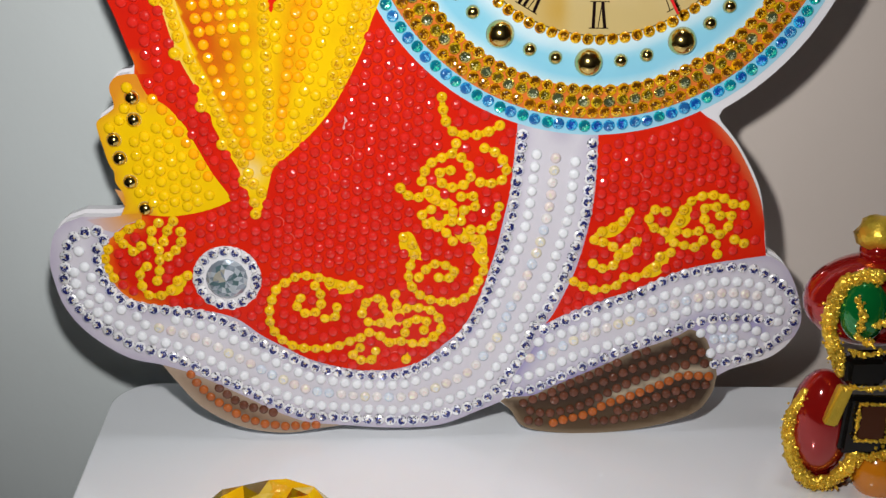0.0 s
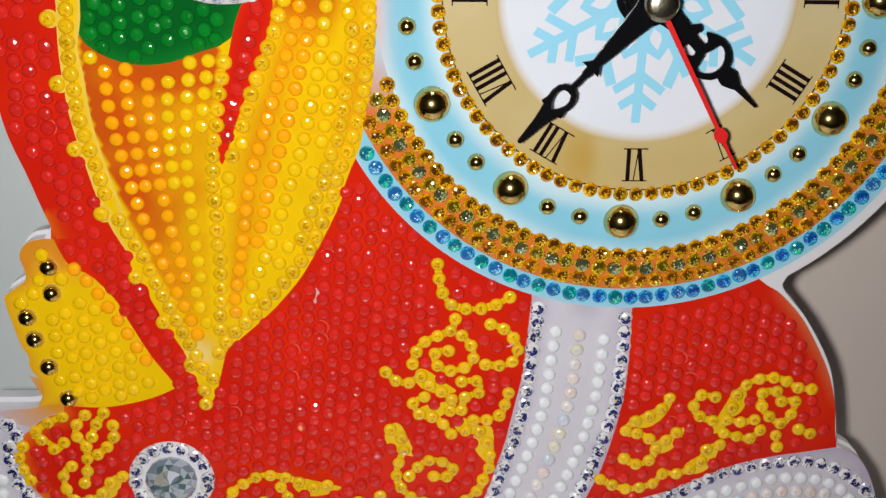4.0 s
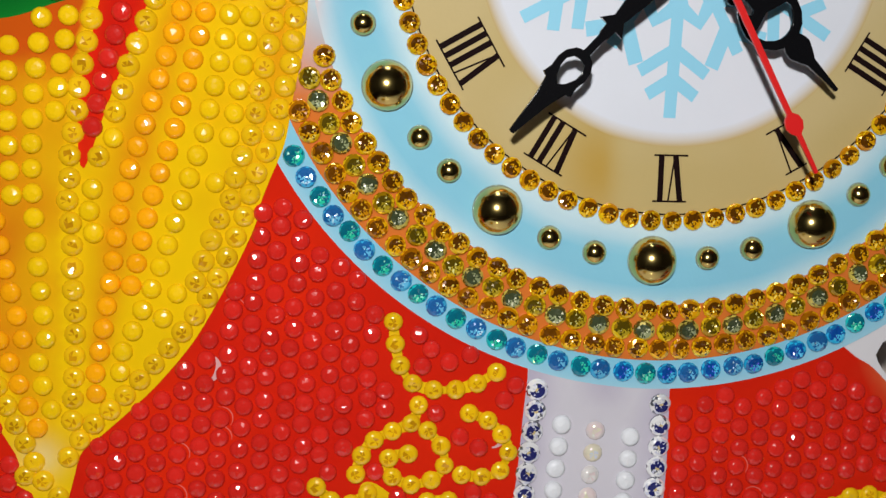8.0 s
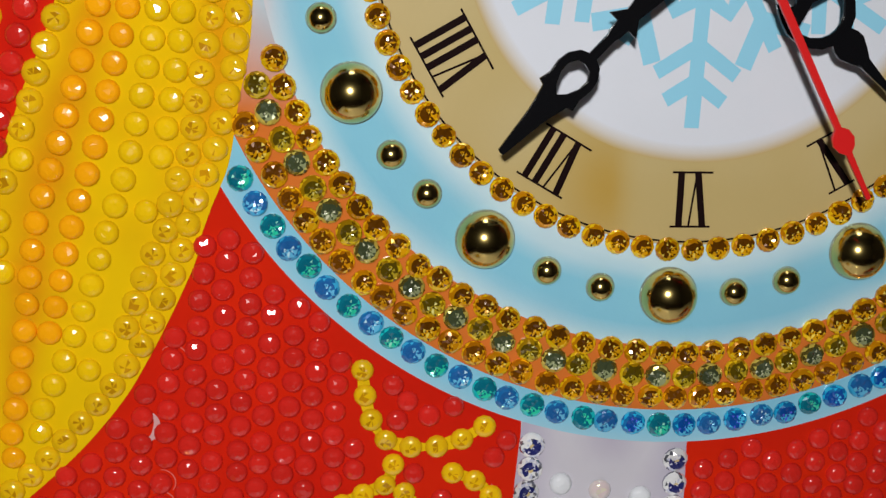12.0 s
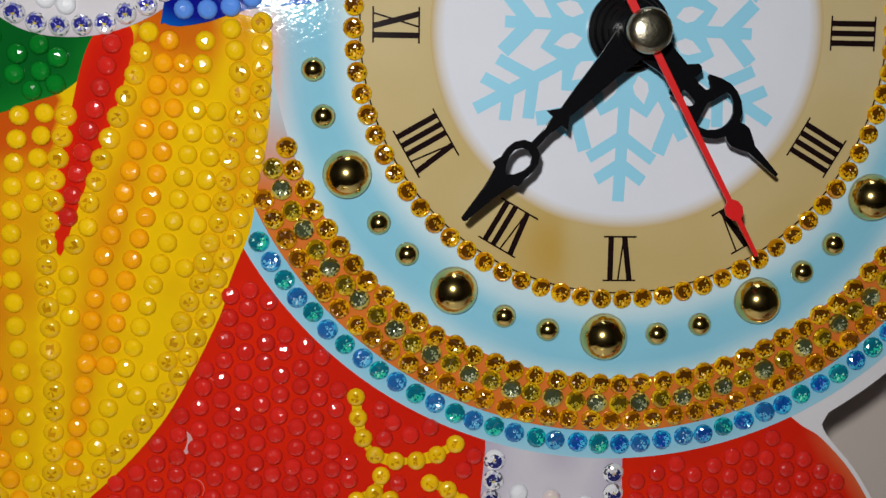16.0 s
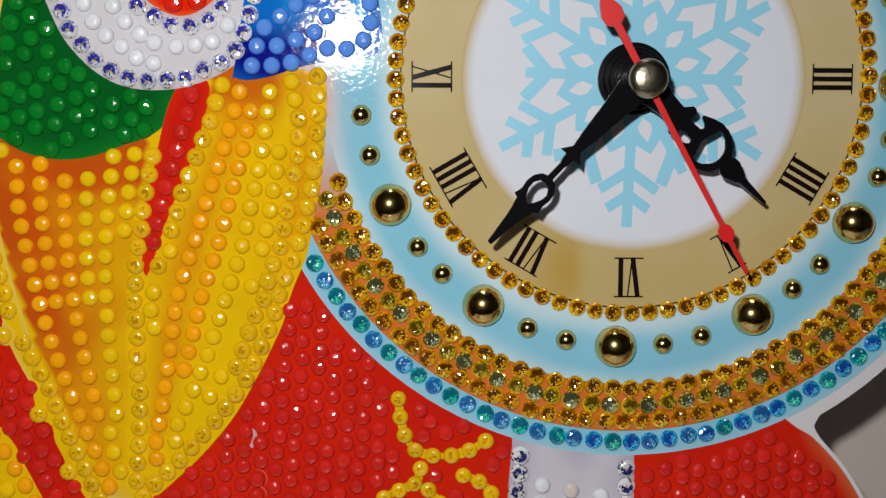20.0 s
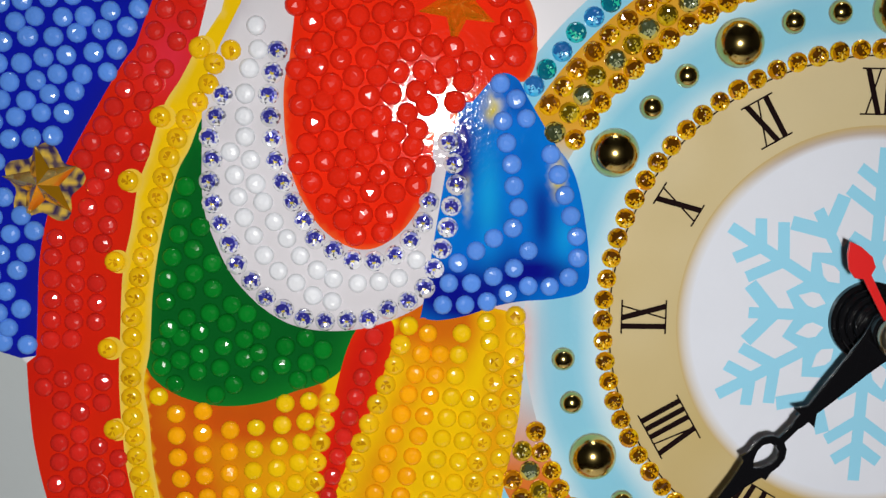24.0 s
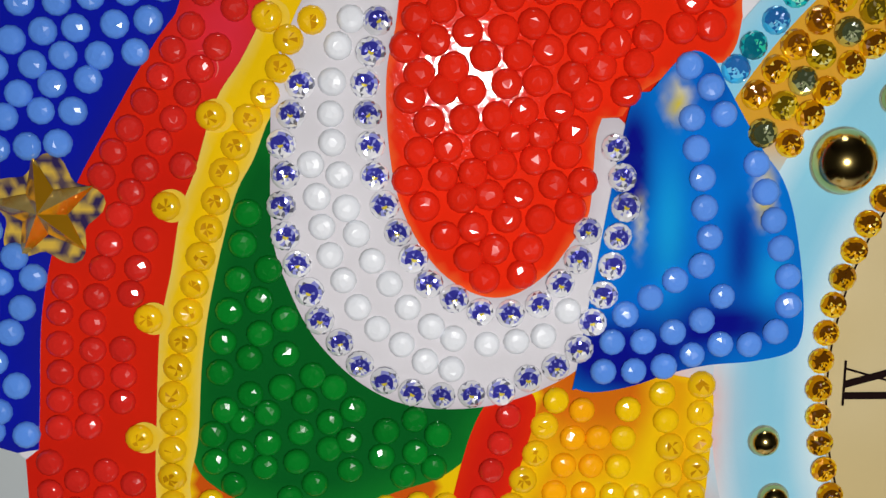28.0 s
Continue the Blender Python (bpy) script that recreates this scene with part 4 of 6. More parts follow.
def slab_of(line, h0, h1, bevel=0.5):
    bm = bmesh.new()
    back = [bm.verts.new(at(x, y, h0)) for x, y in line]
    front = [bm.verts.new(at(x, y, h1)) for x, y in line]
    face = bm.faces.new(front)
    bm.faces.new(back[::-1])
    for i in range(len(line)):
        j = (i + 1) % len(line)
        bm.faces.new((back[i], back[j], front[j], front[i]))
    bmesh.ops.recalc_face_normals(bm, faces=bm.faces[:])
    bmesh.ops.triangulate(bm, faces=[f for f in bm.faces if len(f.verts) > 4])
    return bm


part("backboard", slab_of(silhouette, -2.6, 0.0), ACRYLIC, clock, "white acrylic board cut to the outline")
part("backing_layer", slab_of(silhouette * 0.995 + np.array([-0.3, 0.6]), -5.6, -2.8), ACRYLIC, clock, "second acrylic layer behind the board")

# ---- printed areas ----
def coat_ink(xy, d):
    rgb = mix(RED_DEEP, RED, 0.5 + 0.9 * ripple(xy, 14.0))
    warm = np.clip((-xy[:, 0] - 100) / 8, 0, 1) * np.clip(1 - d / 3.0, 0, 1) * (xy[:, 1] < -37)
    rgb = np.array((0.72, 0.16, 0.01)) * warm[:, None] + rgb * (1 - warm[:, None])
    pink = 0.3 * np.exp(-((xy[:, 0] + 91.5) / 3.5) ** 2 - ((xy[:, 1] - 35) / 4.5) ** 2)[:, None]
    return rgb * (1 - pink) + np.array((0.78, 0.05, 0.16)) * pink


def panel_ink(xy, d):
    rgb = mix(RED_DEEP, RED, 0.5 + 0.9 * ripple(xy, 14.0))
    warm = (0.5 * np.clip(1 - d / 2.2, 0, 1) * np.clip((xy[:, 0] - 26) / 5, 0, 1) * np.clip((xy[:, 1] + 80) / 8, 0, 1))[:, None]
    return rgb * (1 - warm) + np.array((0.62, 0.22, 0.08)) * warm


def trim_ink(xy, d):
    rgb = mix(LILAC, WHITE, d / 4.5 + 0.4 * ripple(xy, 7.0))
    warm = 0.85 * np.exp(-((xy[:, 0] + 110) / 6) ** 2 - ((xy[:, 1] + 74.5) / 3.2) ** 2)[:, None]
    return rgb * (1 - warm) + np.array((0.62, 0.27, 0.08)) * warm


def fold_ink(xy, d):
    """The fur with the violet shade of its printed fold."""
    rgb = trim_ink(xy, d)
    shade = np.clip(0.75 * np.exp(-far(curve(FLAP_1) + np.array((-1.5, 2.2)), xy) / 1.8) + 0.6 * np.exp(-d / 2.0) * (xy[:, 0] < 6) * (xy[:, 1] < -104), 0, 1)[:, None]
    return rgb * (1 - shade) + np.array((0.20, 0.17, 0.46)) * shade


PETAL_A = np.array([(-94.5, -12.0), (-94.3, -18), (-93.3, -24), (-91.4, -32), (-89, -40), (-86, -48), (-83, -55), (-80.5, -61)])
PETAL_B = np.array([(-73.4, -10.0), (-75, -18), (-76.2, -26), (-76.8, -34), (-77.0, -42), (-77.1, -50), (-77.4, -57), (-78, -62)])
PETAL_C = np.array([(-61.2, -1.0), (-64, -8), (-67.2, -15.5), (-70, -23), (-72.5, -30), (-73.3, -38), (-73.6, -46), (-74, -54), (-75, -60)])
PETAL_D = np.array([(-51.8, -1.0), (-52.5, -10), (-53.8, -18), (-55.5, -26), (-58, -33), (-61.5, -41), (-65, -47), (-69, -53), (-73, -59)])


def across(xy, a, b):
    """How far across from line a to line b a place lies: 0 on a, 1 on b."""
    left = np.interp(-xy[:, 1], -a[:, 1], a[:, 0])
    right = np.interp(-xy[:, 1], -b[:, 1], b[:, 0])
    return (xy[:, 0] - left) / np.maximum(right - left, 1.5)


def petal_ink(xy, d):
    """Yellow petals with orange veins that run down towards the tip."""
    u, v = xy.T
    f, g = across(xy, PETAL_A, PETAL_B), across(xy, PETAL_C, PETAL_D)
    left = np.clip((v + 66) / 30, 0, 1) * np.clip(1.15 - 0.85 * f, 0, 1) * (f > -0.08) * (f < 1.02)
    left = np.maximum(left, np.clip((v + 22) / 8, 0, 1) * (f > -0.08) * (f < 1.02))
    right = np.exp(-((g - 0.24) / 0.20) ** 2) * np.clip((v + 66) / 16, 0, 1) * 0.5
    rim = np.exp(-((g - 1.25) / 0.18) ** 2) * np.clip((v + 40) / 20, 0, 1) * 0.4
    top = 0.9 * np.clip((v + 9) / 8, 0, 1) * (g > -0.2) * np.clip((1.1 - g) / 0.3, 0, 1)
    amount = np.clip(np.maximum(np.maximum(np.maximum(left, right), rim), top) + 0.2 * ripple(xy, 6.0), 0, 1)
    rgb = mix(YELLOW, (0.55, 0.085, 0.006), amount)
    glow = 0.5 * np.exp(-(((u + 80) / 2.4) ** 2 + ((v + 65) / 2.4) ** 2))
    return rgb * (1 - glow[:, None]) + np.array((0.72, 0.66, 0.42)) * glow[:, None]


def bow_ink(xy, d):
    u, v = xy.T
    spot = lambda x, y, a, b: np.exp(-(((u - x) / a) ** 2 + ((v - y) / b) ** 2))
    deep = 1.4 * spot(-54.4, 23.0, 1.6, 5.0) + 1.5 * spot(-54.5, 4.2, 6.5, 3.8) + spot(-43.2, 7.2, 3.6, 2.0) + 0.9 * spot(-43.8, 14.5, 1.5, 4.2) + 0.5 * spot(-47.0, 30, 2.4, 2.4) + 0.6 * spot(-47.5, 8.5, 2.5, 3.0)
    rgb = mix((0.002, 0.155, 0.58), (0.004, 0.006, 0.22), np.clip(deep, 0, 1) + 0.25 * ripple(xy, 4.0))
    light = np.clip(spot(-50.8, 17, 1.5, 6) * 0.6 + spot(-40.6, 12, 1.4, 3) * 0.5, 0, 1)[:, None]
    rgb = rgb * (1 - light) + np.array((0.01, 0.40, 0.74)) * light
    cream = np.clip(1.3 * spot(-50.4, 28.8, 1.5, 2.4) + 1.3 * spot(-41.8, 19.8, 1.2, 3.2) + 0.9 * spot(-53.6, 17.4, 0.6, 4.0) - 0.3, 0, 1) * np.clip(1.0 + 1.6 * ripple(xy, 1.1), 0, 1)
    tint = mix((0.72, 0.68, 0.48), (0.62, 0.50, 0.02), 0.5 + 1.5 * ripple(xy, 1.6, 7))
    return rgb * (1 - cream[:, None]) + tint * cream[:, None]


def boot_ink(xy, d):
    """Brown leather with a cream seam that runs along the lighter row."""
    rgb = mix((0.24, 0.18, 0.12), (0.045, 0.025, 0.015), d / 1.6 - 0.1)
    seam = np.exp(-(far(curve(BOOT_RO) + np.array((-0.4, 1.5)), xy) / 1.1) ** 2) * np.clip((xy[:, 0] - 2) / 6, 0, 1)
    under = 0.25 * np.clip((-126 - xy[:, 1]) / 5, 0, 1)
    rgb = rgb * (1 - under[:, None]) + np.array((0.20, 0.125, 0.06)) * under[:, None]
    return rgb * (1 - seam[:, None]) + np.array((0.46, 0.38, 0.27)) * seam[:, None]


def fringe_ink(xy, d):
    u, v = xy.T
    warm = np.clip(np.clip((v + 52) / 8, 0, 1) + np.clip(1 - d / 2.5, 0, 1) * (u < -103) * 0.6, 0, 1)
    return mix(YELLOW, (0.66, 0.25, 0.02), warm)


def disc_sheet(name, r0, r1, h, colour, parent, label, steps=6, n=240, c=(0, 0)):
    """A printed ring of the dial."""
    mesh = bpy.data.meshes.new(name)
    pts = [(r * math.cos(2 * math.pi * k / n), r * math.sin(2 * math.pi * k / n)) for r in np.linspace(r0, r1, steps) for k in range(n)]
    faces = [(i * n + k, (i + 1) * n + k, (i + 1) * n + (k + 1) % n, i * n + (k + 1) % n) for i in range(steps - 1) for k in range(n)]
    if r0 < 0.01:
        faces = [f for f in faces if f[0] >= n] + [tuple(range(n, 2 * n))]
    mesh.from_pydata([at(x + c[0], y + c[1], h) for x, y in pts], [], faces)
    xy = np.array(pts)
    ink = mesh.color_attributes.new("ink", "FLOAT_COLOR", "POINT")
    rgb = colour(xy, np.hypot(*xy.T))
    ink.data.foreach_set("color", np.c_[rgb, np.ones(len(rgb))].ravel())
    mesh.materials.append(PRINT)
    return link(name, mesh, parent, None, label)


def tan_ink(xy, r):
    u, v = xy.T
    tan = mix((0.52, 0.40, 0.17), (0.60, 0.50, 0.29), 0.5 + 0.5 * np.clip((v + 4) / 26, -1, 1) + 0.4 * ripple(xy, 9.0))
    gold = 0.7 * np.exp(-(((u + 9.5) / np.where(u > -9.5, 2.0, 5.0)) ** 2 + ((v + 29) / 6.0) ** 2))
    return tan * (1 - gold[:, None]) + np.array((0.46, 0.27, 0.03)) * gold[:, None]


def band_ink(xy, r):
    rgb = mix((0.62, 0.17, 0.03), (0.62, 0.32, 0.03), np.clip((xy[:, 1] - 5) / 15, 0, 1))
    fade = (np.clip((-xy[:, 0] - 30) / 6, 0, 1) * np.clip((xy[:, 1] + 20) / 12, 0, 1) * np.clip((26 - xy[:, 1]) / 6, 0, 1))[:, None]
    return rgb * (1 - fade) + mix((0.74, 0.50, 0.46), PALE, (xy[:, 0] + 50) / 6) * fade


def sky_ink(xy, r):
    rgb = mix((0.54, 0.72, 0.80), SKY, np.minimum(r - 36.6, 46.0 - r) / 2.6 + 0.4 * ripple(xy, 10.0))
    blush = (0.85 * np.exp(-far(leaf_line, xy) / 1.3) * (xy[:, 0] < -30))[:, None]
    return rgb * (1 - blush) + np.array((0.76, 0.36, 0.30)) * blush


coat = sheet("coat", coat_line, 0.06, coat_ink, clock, "red printed coat with gold curls", 2.0)
collar_line = join(curve(BLUE_RED22), curve(OUT_A), [(-104, -42), (-93, -42)], curve(STRIPE_OUT[:14])[::-1], [(-83, 56), (-91, 58)])
collar = sheet("collar", collar_line, 0.08, coat_ink, clock, "red printed collar beside the yellow stripe", 2.0)
panel = sheet("coat_back", panel_line, 0.06, panel_ink, clock, "red printed back panel of the coat", 2.0)
dial = disc_sheet("clock_dial", 0.0, 35.2, 0.125, tan_ink, clock, "cream dial with roman numerals", 24, c=(0.2, 0.7))
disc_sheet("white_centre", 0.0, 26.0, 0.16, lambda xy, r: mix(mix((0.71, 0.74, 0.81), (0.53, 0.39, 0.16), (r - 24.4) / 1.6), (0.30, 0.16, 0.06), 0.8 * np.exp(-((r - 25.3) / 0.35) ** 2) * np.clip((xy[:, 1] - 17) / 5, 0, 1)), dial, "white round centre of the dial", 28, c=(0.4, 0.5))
rim_ring = disc_sheet("sky_ring", 33.0, 46.0, 0.11, sky_ink, clock, "sky blue printed ring with gold half balls", 12)
band_ring = disc_sheet("orange_band", 46.0, 53.4, 0.12, band_ink, clock, "orange printed ring under three rows of stones")
edge_ring = disc_sheet("outer_ring", 53.4, 57.2, 0.17, lambda xy, r: mix(SKY, PALE, np.clip((r - 55.6) / 1.6, 0, 1) * 0.6), clock, "pale blue printed ring under blue stones", 8)
trim = sheet("fur_trim", trim_line, 0.16, trim_ink, clock, "pale lilac printed fur trim")
trim_back = sheet("fur_trim", trim_back_line, 0.16, fold_ink, clock, "pale lilac printed fur trim")
boot_left = sheet("boot", boot_left_line, 0.12, lambda xy, d: mix((0.36, 0.27, 0.20), (0.16, 0.09, 0.05), d / 4 - 0.1), clock, "brown printed boot")
boot_right = sheet("boot", boot_right_line, 0.12, boot_ink, clock, "brown printed boot with a cream seam")
cuff_line = np.array([(-112.2, -69), (-106, -71), (-106.6, -76.7), (-110.3, -77.7), (-113.2, -79.9), (-116, -79), (-119.5, -76.5), (-113.9, -76.1), (-111.3, -75.6), (-110.2, -73.3)])
sheet("cuff_ground", cuff_line, 0.19, lambda xy, d: mix((0.66, 0.28, 0.02), (0.52, 0.44, 0.50), np.hypot(xy[:, 0] + 107, xy[:, 1] + 73) / 10.5 - 0.3), clock, "orange to lilac printed ground under the cuff", 0.9)
fringe = sheet("mitten", fringe_line, 0.20, fringe_ink, clock, "yellow printed scalloped cuff")
hood = sheet("blue_sack", hood_line, 0.10, flat((0.008, 0.012, 0.30), (0.005, 0.010, 0.34), 2.0), clock, "deep blue printed sack", 2.0)
leaf = sheet("yellow_petals", leaf_line, 0.22, petal_ink, clock, "yellow printed petals with orange veins", 0.9)
green = sheet("green_scarf", green_line, 0.26, flat((0.006, 0.17, 0.02), (0.003, 0.10, 0.015), 3.0), clock, "green printed scarf")
strip = sheet("red_strip", strip_line, 0.30, flat(RED, RED_DEEP, 1.5), clock, "narrow red strip between the petals", 0.9)
stripe = sheet("zigzag_stripe", stripe_line, 0.30, flat((0.76, 0.55, 0.10), YELLOW, 0.9), clock, "yellow stripe with round pins", 0.9)
brim = sheet("fur_brim", brim_line, 0.34, flat((0.54, 0.50, 0.54), (0.64, 0.62, 0.65), 2.0), clock, "white fur brim with crystal stones")
hat = sheet("red_hat", hat_line, 0.38, flat((0.78, 0.10, 0.02), (0.74, 0.022, 0.005), 0.6), clock, "bright red beaded hat", 0.9)
bow = sheet("blue_bow", bow_line, 0.42, bow_ink, clock, "blue shaded bow with cream flecks", 0.6)

# ---- gold curls on the coat ----
def ribbon(line, width, h, parent, name="curl"):
    line = curve(line, 0.7)
    d = np.gradient(line, axis=0)
    d /= np.hypot(*d.T)[:, None]
    side = np.c_[-d[:, 1], d[:, 0]]
    w = width * (0.75 + 0.35 * np.array([noise.noise((x / 3, y / 3, 4)) for x, y in line]))[:, None]
    a, b = line + side * w, line - side * w
    bm = bmesh.new()
    va = [bm.verts.new(at(x, y, h)) for x, y in a]
    vb = [bm.verts.new(at(x, y, h)) for x, y in b]
    for i in range(len(line) - 1):
        bm.faces.new((va[i], va[i + 1], vb[i + 1], vb[i]))
    bmesh.ops.recalc_face_normals(bm, faces=bm.faces[:])
    for f in bm.faces:
        if f.normal.y > 0:
            f.normal_flip()
    ob = part(name, bm, CURL_INK, parent)
    return ob


CURL_INK = material("gold_curl_ink", YELLOW, 0.24, mottle=0.15, coat=0.3)
n = 0
for host, lines in ((coat, (CURL_A, CURL_B, CURL_C, CURL_D, CURL_E, CURL_F, CURL_G, CURL_H, CURL_I, CURL_J, CURL_K, CURL_L, CURL_M, CURL_T, CURL_U, CURL_V, CURL_W, CURL_X, CURL_Y, CURL_Z, CURL_AA, CURL_AB, CURL_AF, CURL_AG)),
                    (panel, (CURL_N, CURL_O, CURL_P, CURL_Q, CURL_R, CURL_S, CURL_AC, CURL_AD, CURL_AE))):
    for line in lines:
        n += 1
        ribbon(line, 0.85, 0.09 + 0.004 * n, host)
        lay("clear_yellow", "yellow_bead", free(row(line, 2.85), 2.15), host, 0.25, 0.91)



def blot(u, v, long, wide, turn, host, h):
    """A printed leaf of gold ink under the beads of a curl, with a curved tip."""
    c, q = math.cos(radians(turn)), math.sin(radians(turn))
    ring = []
    for a in np.linspace(0, 2 * math.pi, 28, endpoint=False):
        x, y = long * math.cos(a), wide * math.sin(a) * (1 - 0.45 * math.cos(a)) + 0.25 * wide * math.cos(2 * a)
        ring.append(at(u + x * c - y * q, v + x * q + y * c, h))
    bm = bmesh.new()
    bm.faces.new([bm.verts.new(p) for p in ring])
    bmesh.ops.triangulate(bm, faces=bm.faces[:])
    for f in bm.faces:
        if f.normal.y > 0:
            f.normal_flip()
    part("gold_leaf_print", bm, CURL_INK, host)


for n, (u, v, long, wide, turn, host) in enumerate(((-42.8, -84.6, 4.2, 2.0, -58, coat), (-36.2, -72.2, 4.4, 1.7, -30, coat), (-59.5, -94.4, 4.8, 1.7, -8, coat), (6.3, -79.8, 4.4, 1.5, 35, panel),
                                                    (9.6, -85.6, 4.0, 1.5, 38, panel), (22.2, -77.2, 3.9, 1.6, 68, panel), (-47.4, -103.0, 3.4, 1.9, 40, coat), (16.6, -90.2, 4.0, 1.7, 40, panel),
                                                    (-26.2, -86.0, 4.6, 1.9, -80, coat), (-99.4, -93.4, 3.6, 1.4, 48, coat), (-35.8, -77.6, 3.6, 1.5, 20, coat), (20.0, -80.2, 4.4, 1.2, 70, panel), (-29.6, -81.6, 3.2, 1.5, -20, coat))):
    blot(u, v, long, wide, turn, host, 0.068 + 0.0015 * n)

# ---- rhinestones and pearls of the hem ----
def between(a, b, f, n=160):
    a, b = np.array(curve(a, 0.5)), np.array(curve(b, 0.5))
    s = np.linspace(0, 1, n)
    pick = lambda line: np.c_[np.interp(s, np.linspace(0, 1, len(line)), line[:, 0]), np.interp(s, np.linspace(0, 1, len(line)), line[:, 1])]
    return pick(a) * (1 - f) + pick(b) * f


lay("silver_stone", "crystal_stone", row(HEM_A, 2.85), trim, 0.3, 1.06)
lay("silver_stone", "crystal_stone", free(row(HEM_F, 2.85), 2.0), trim, 0.3, 1.06)
for f, kind, name, stop in ((0.22, "white", "white_bead", 150), (0.49, "pearl", "pearl_bead", 128), (0.77, "white", "white_bead", 156)):
    lay(kind, name, free(row(between(HEM_A, HEM_F, f)[4:stop], 3.0), 2.2), trim, 0.24, 1.0)
cuff_end = np.array([(-135, -112), (-98, -112), (-98, -79), (-135, -79)])
ends = pack(trim_line, 2.4, 2.85)
lay("white", "white_bead", ends[inside(cuff_end, ends)], trim)
lay("silver_stone", "crystal_stone", free(row(BT_TOP, 2.85), 2.0), trim_back)
lay("silver_stone", "crystal_stone", free(row(BT_BOT, 2.85), 2.0), trim_back)
for line, kind, name in ((BT_W1, "white", "white_bead"), (BT_AB, "pearl", "pearl_bead"), (BT_W2, "white", "white_bead"), (FLAP_1, "white", "white_bead"), (FLAP_AB, "pearl", "pearl_bead"), (FLAP_2, "white", "white_bead")):
    lay(kind, name, free(row(line, 3.0), 2.0), trim_back, 0.24, 1.0)
for line, kind, name, host in ((BOOT_L1, "chestnut", "chestnut_bead", boot_left), (BOOT_L2, "brown", "brown_bead", boot_left), (BOOT_RO, "chestnut", "chestnut_bead", boot_right),
                               (BOOT_R1, "brown", "brown_bead", boot_right), (BOOT_R2, "brown", "brown_bead", boot_right), (BOOT_R3, "brown", "brown_bead", boot_right), (BOOT_R4, "brown", "brown_bead", boot_right), (BOOT_R5, "brown", "brown_bead", boot_right)):
    lay(kind, name, [q for q in free(row(line, 2.62), 2.2) if q[0] < -50 or far(boot_right_line, [q])[0] > 1.0], host, 0.2, 0.93)
lay("brown", "brown_bead", [q for q in pack(boot_right_line, 2.0, 2.5) if q[1] > -121 or q[0] < -8], boot_right, 0.2, 0.93)

# ---- crystal button and its ring ----
part("crystal_setting", lathe([(8.2, 0), (8.1, 0.10), (5.4, 0.2)], 48), ACRYLIC, coat, "white round setting", Matrix.Translation(at(-87.5, -91.8, 0.1)) @ Matrix.Rotation(radians(90), 4, "X"))
part("crystal_button", crystal(5.0, 8), CRYSTAL, coat, "large round faceted grey crystal", Matrix.Translation(at(-87.5, -91.8, 0.32)) @ Matrix.Rotation(radians(90), 4, "X"))
lay("silver_stone", "crystal_stone", row(arc(7.0, 0, 345, 16, (-87.5, -91.8)), 2.85), coat)
ring_clear = np.array(arc(8.6, 0, 360, 30, (-87.5, -91.8)))

# ---- rings of stones round the dial ----
COVERS = [leaf_line, bow_line, hat_line, brim_line]


def open_ring(r, count, turn=0.0, keep_out=0.4):
    p = np.array(arc(r, 90 + turn, 90 + turn + 360 * (count - 1) / count, count))
    p = p + np.random.default_rng(int(r * 10)).normal(0, 0.10, p.shape)
    p = p[~((p[:, 0] < -30) & (p[:, 1] > -12.5) & (p[:, 1] < 22))]
    for cover in COVERS:
        p = p[~inside(cover, p)]
        p = p[far(cover, p) > keep_out]
    return p


lay("gold_stone", "gold_stone", np.array(arc(35.7, 90, 90 + 360 * 79 / 80, 80, (0.2, 0.7))), dial, 0.2, 0.97)
for r, count, kinds in ((46.7, 100, ("gold",)), (49.25, 104, ("olive", "smoke")), (51.9, 111, ("brown", "brown", "gold"))):
    p = open_ring(r, count, 0.7 * r)
    for k in range(len(kinds)):
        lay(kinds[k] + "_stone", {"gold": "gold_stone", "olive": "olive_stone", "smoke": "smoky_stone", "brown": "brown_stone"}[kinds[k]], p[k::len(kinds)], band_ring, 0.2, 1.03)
ring = open_ring(55.0, 118, 0.3)
for i, p in enumerate(ring):
    kind = ("sky", "teal", "sapphire")[int(np.clip(i % 2 + (p[0] > -8) * random.choice((0, 1, 1)), 0, 2))]
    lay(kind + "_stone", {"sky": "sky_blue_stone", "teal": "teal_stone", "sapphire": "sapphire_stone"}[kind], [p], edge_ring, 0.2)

# ---- gold half balls ----
def ball(u, v, r, parent):
    body = part("gold_ball", lathe([(r * math.cos(a), r * 0.92 * math.sin(a)) for a in np.linspace(0, 1.45, 12)] + [(0, r * 0.92)], 32), GOLD, parent, "polished gold half ball", Matrix.Translation(at(u, v, 0.35)) @ Matrix.Rotation(radians(90), 4, "X"), smooth=True)
    part("glue_rim", lathe([(r + 0.15, 0), (r + 0.13, 0.12), (r, 0.2)], 32, cap=False), GLUE, parent, "", Matrix.Translation(at(u, v, 0.14)) @ Matrix.Rotation(radians(90), 4, "X"), smooth=True)
    TAKEN.append((u, v))


for k in range(12):
    for a, r in ((0, 3.1), (10.6, 1.45), (18.8, 1.45)):
        b = 27.2 + 30 * k + a + random.gauss(0, 0.4)
        u, v = -0.2 + 40.8 * math.cos(radians(b)), 0.6 + 40.8 * math.sin(radians(b))
        if not any(inside(cover, [(u, v)])[0] or far(cover, [(u, v)])[0] < r for cover in COVERS) and not (a == 0 and k == 5):
            ball(u, v, r, rim_ring)
for u, v in FBALL:
    ball(u, v, 1.6, fringe)

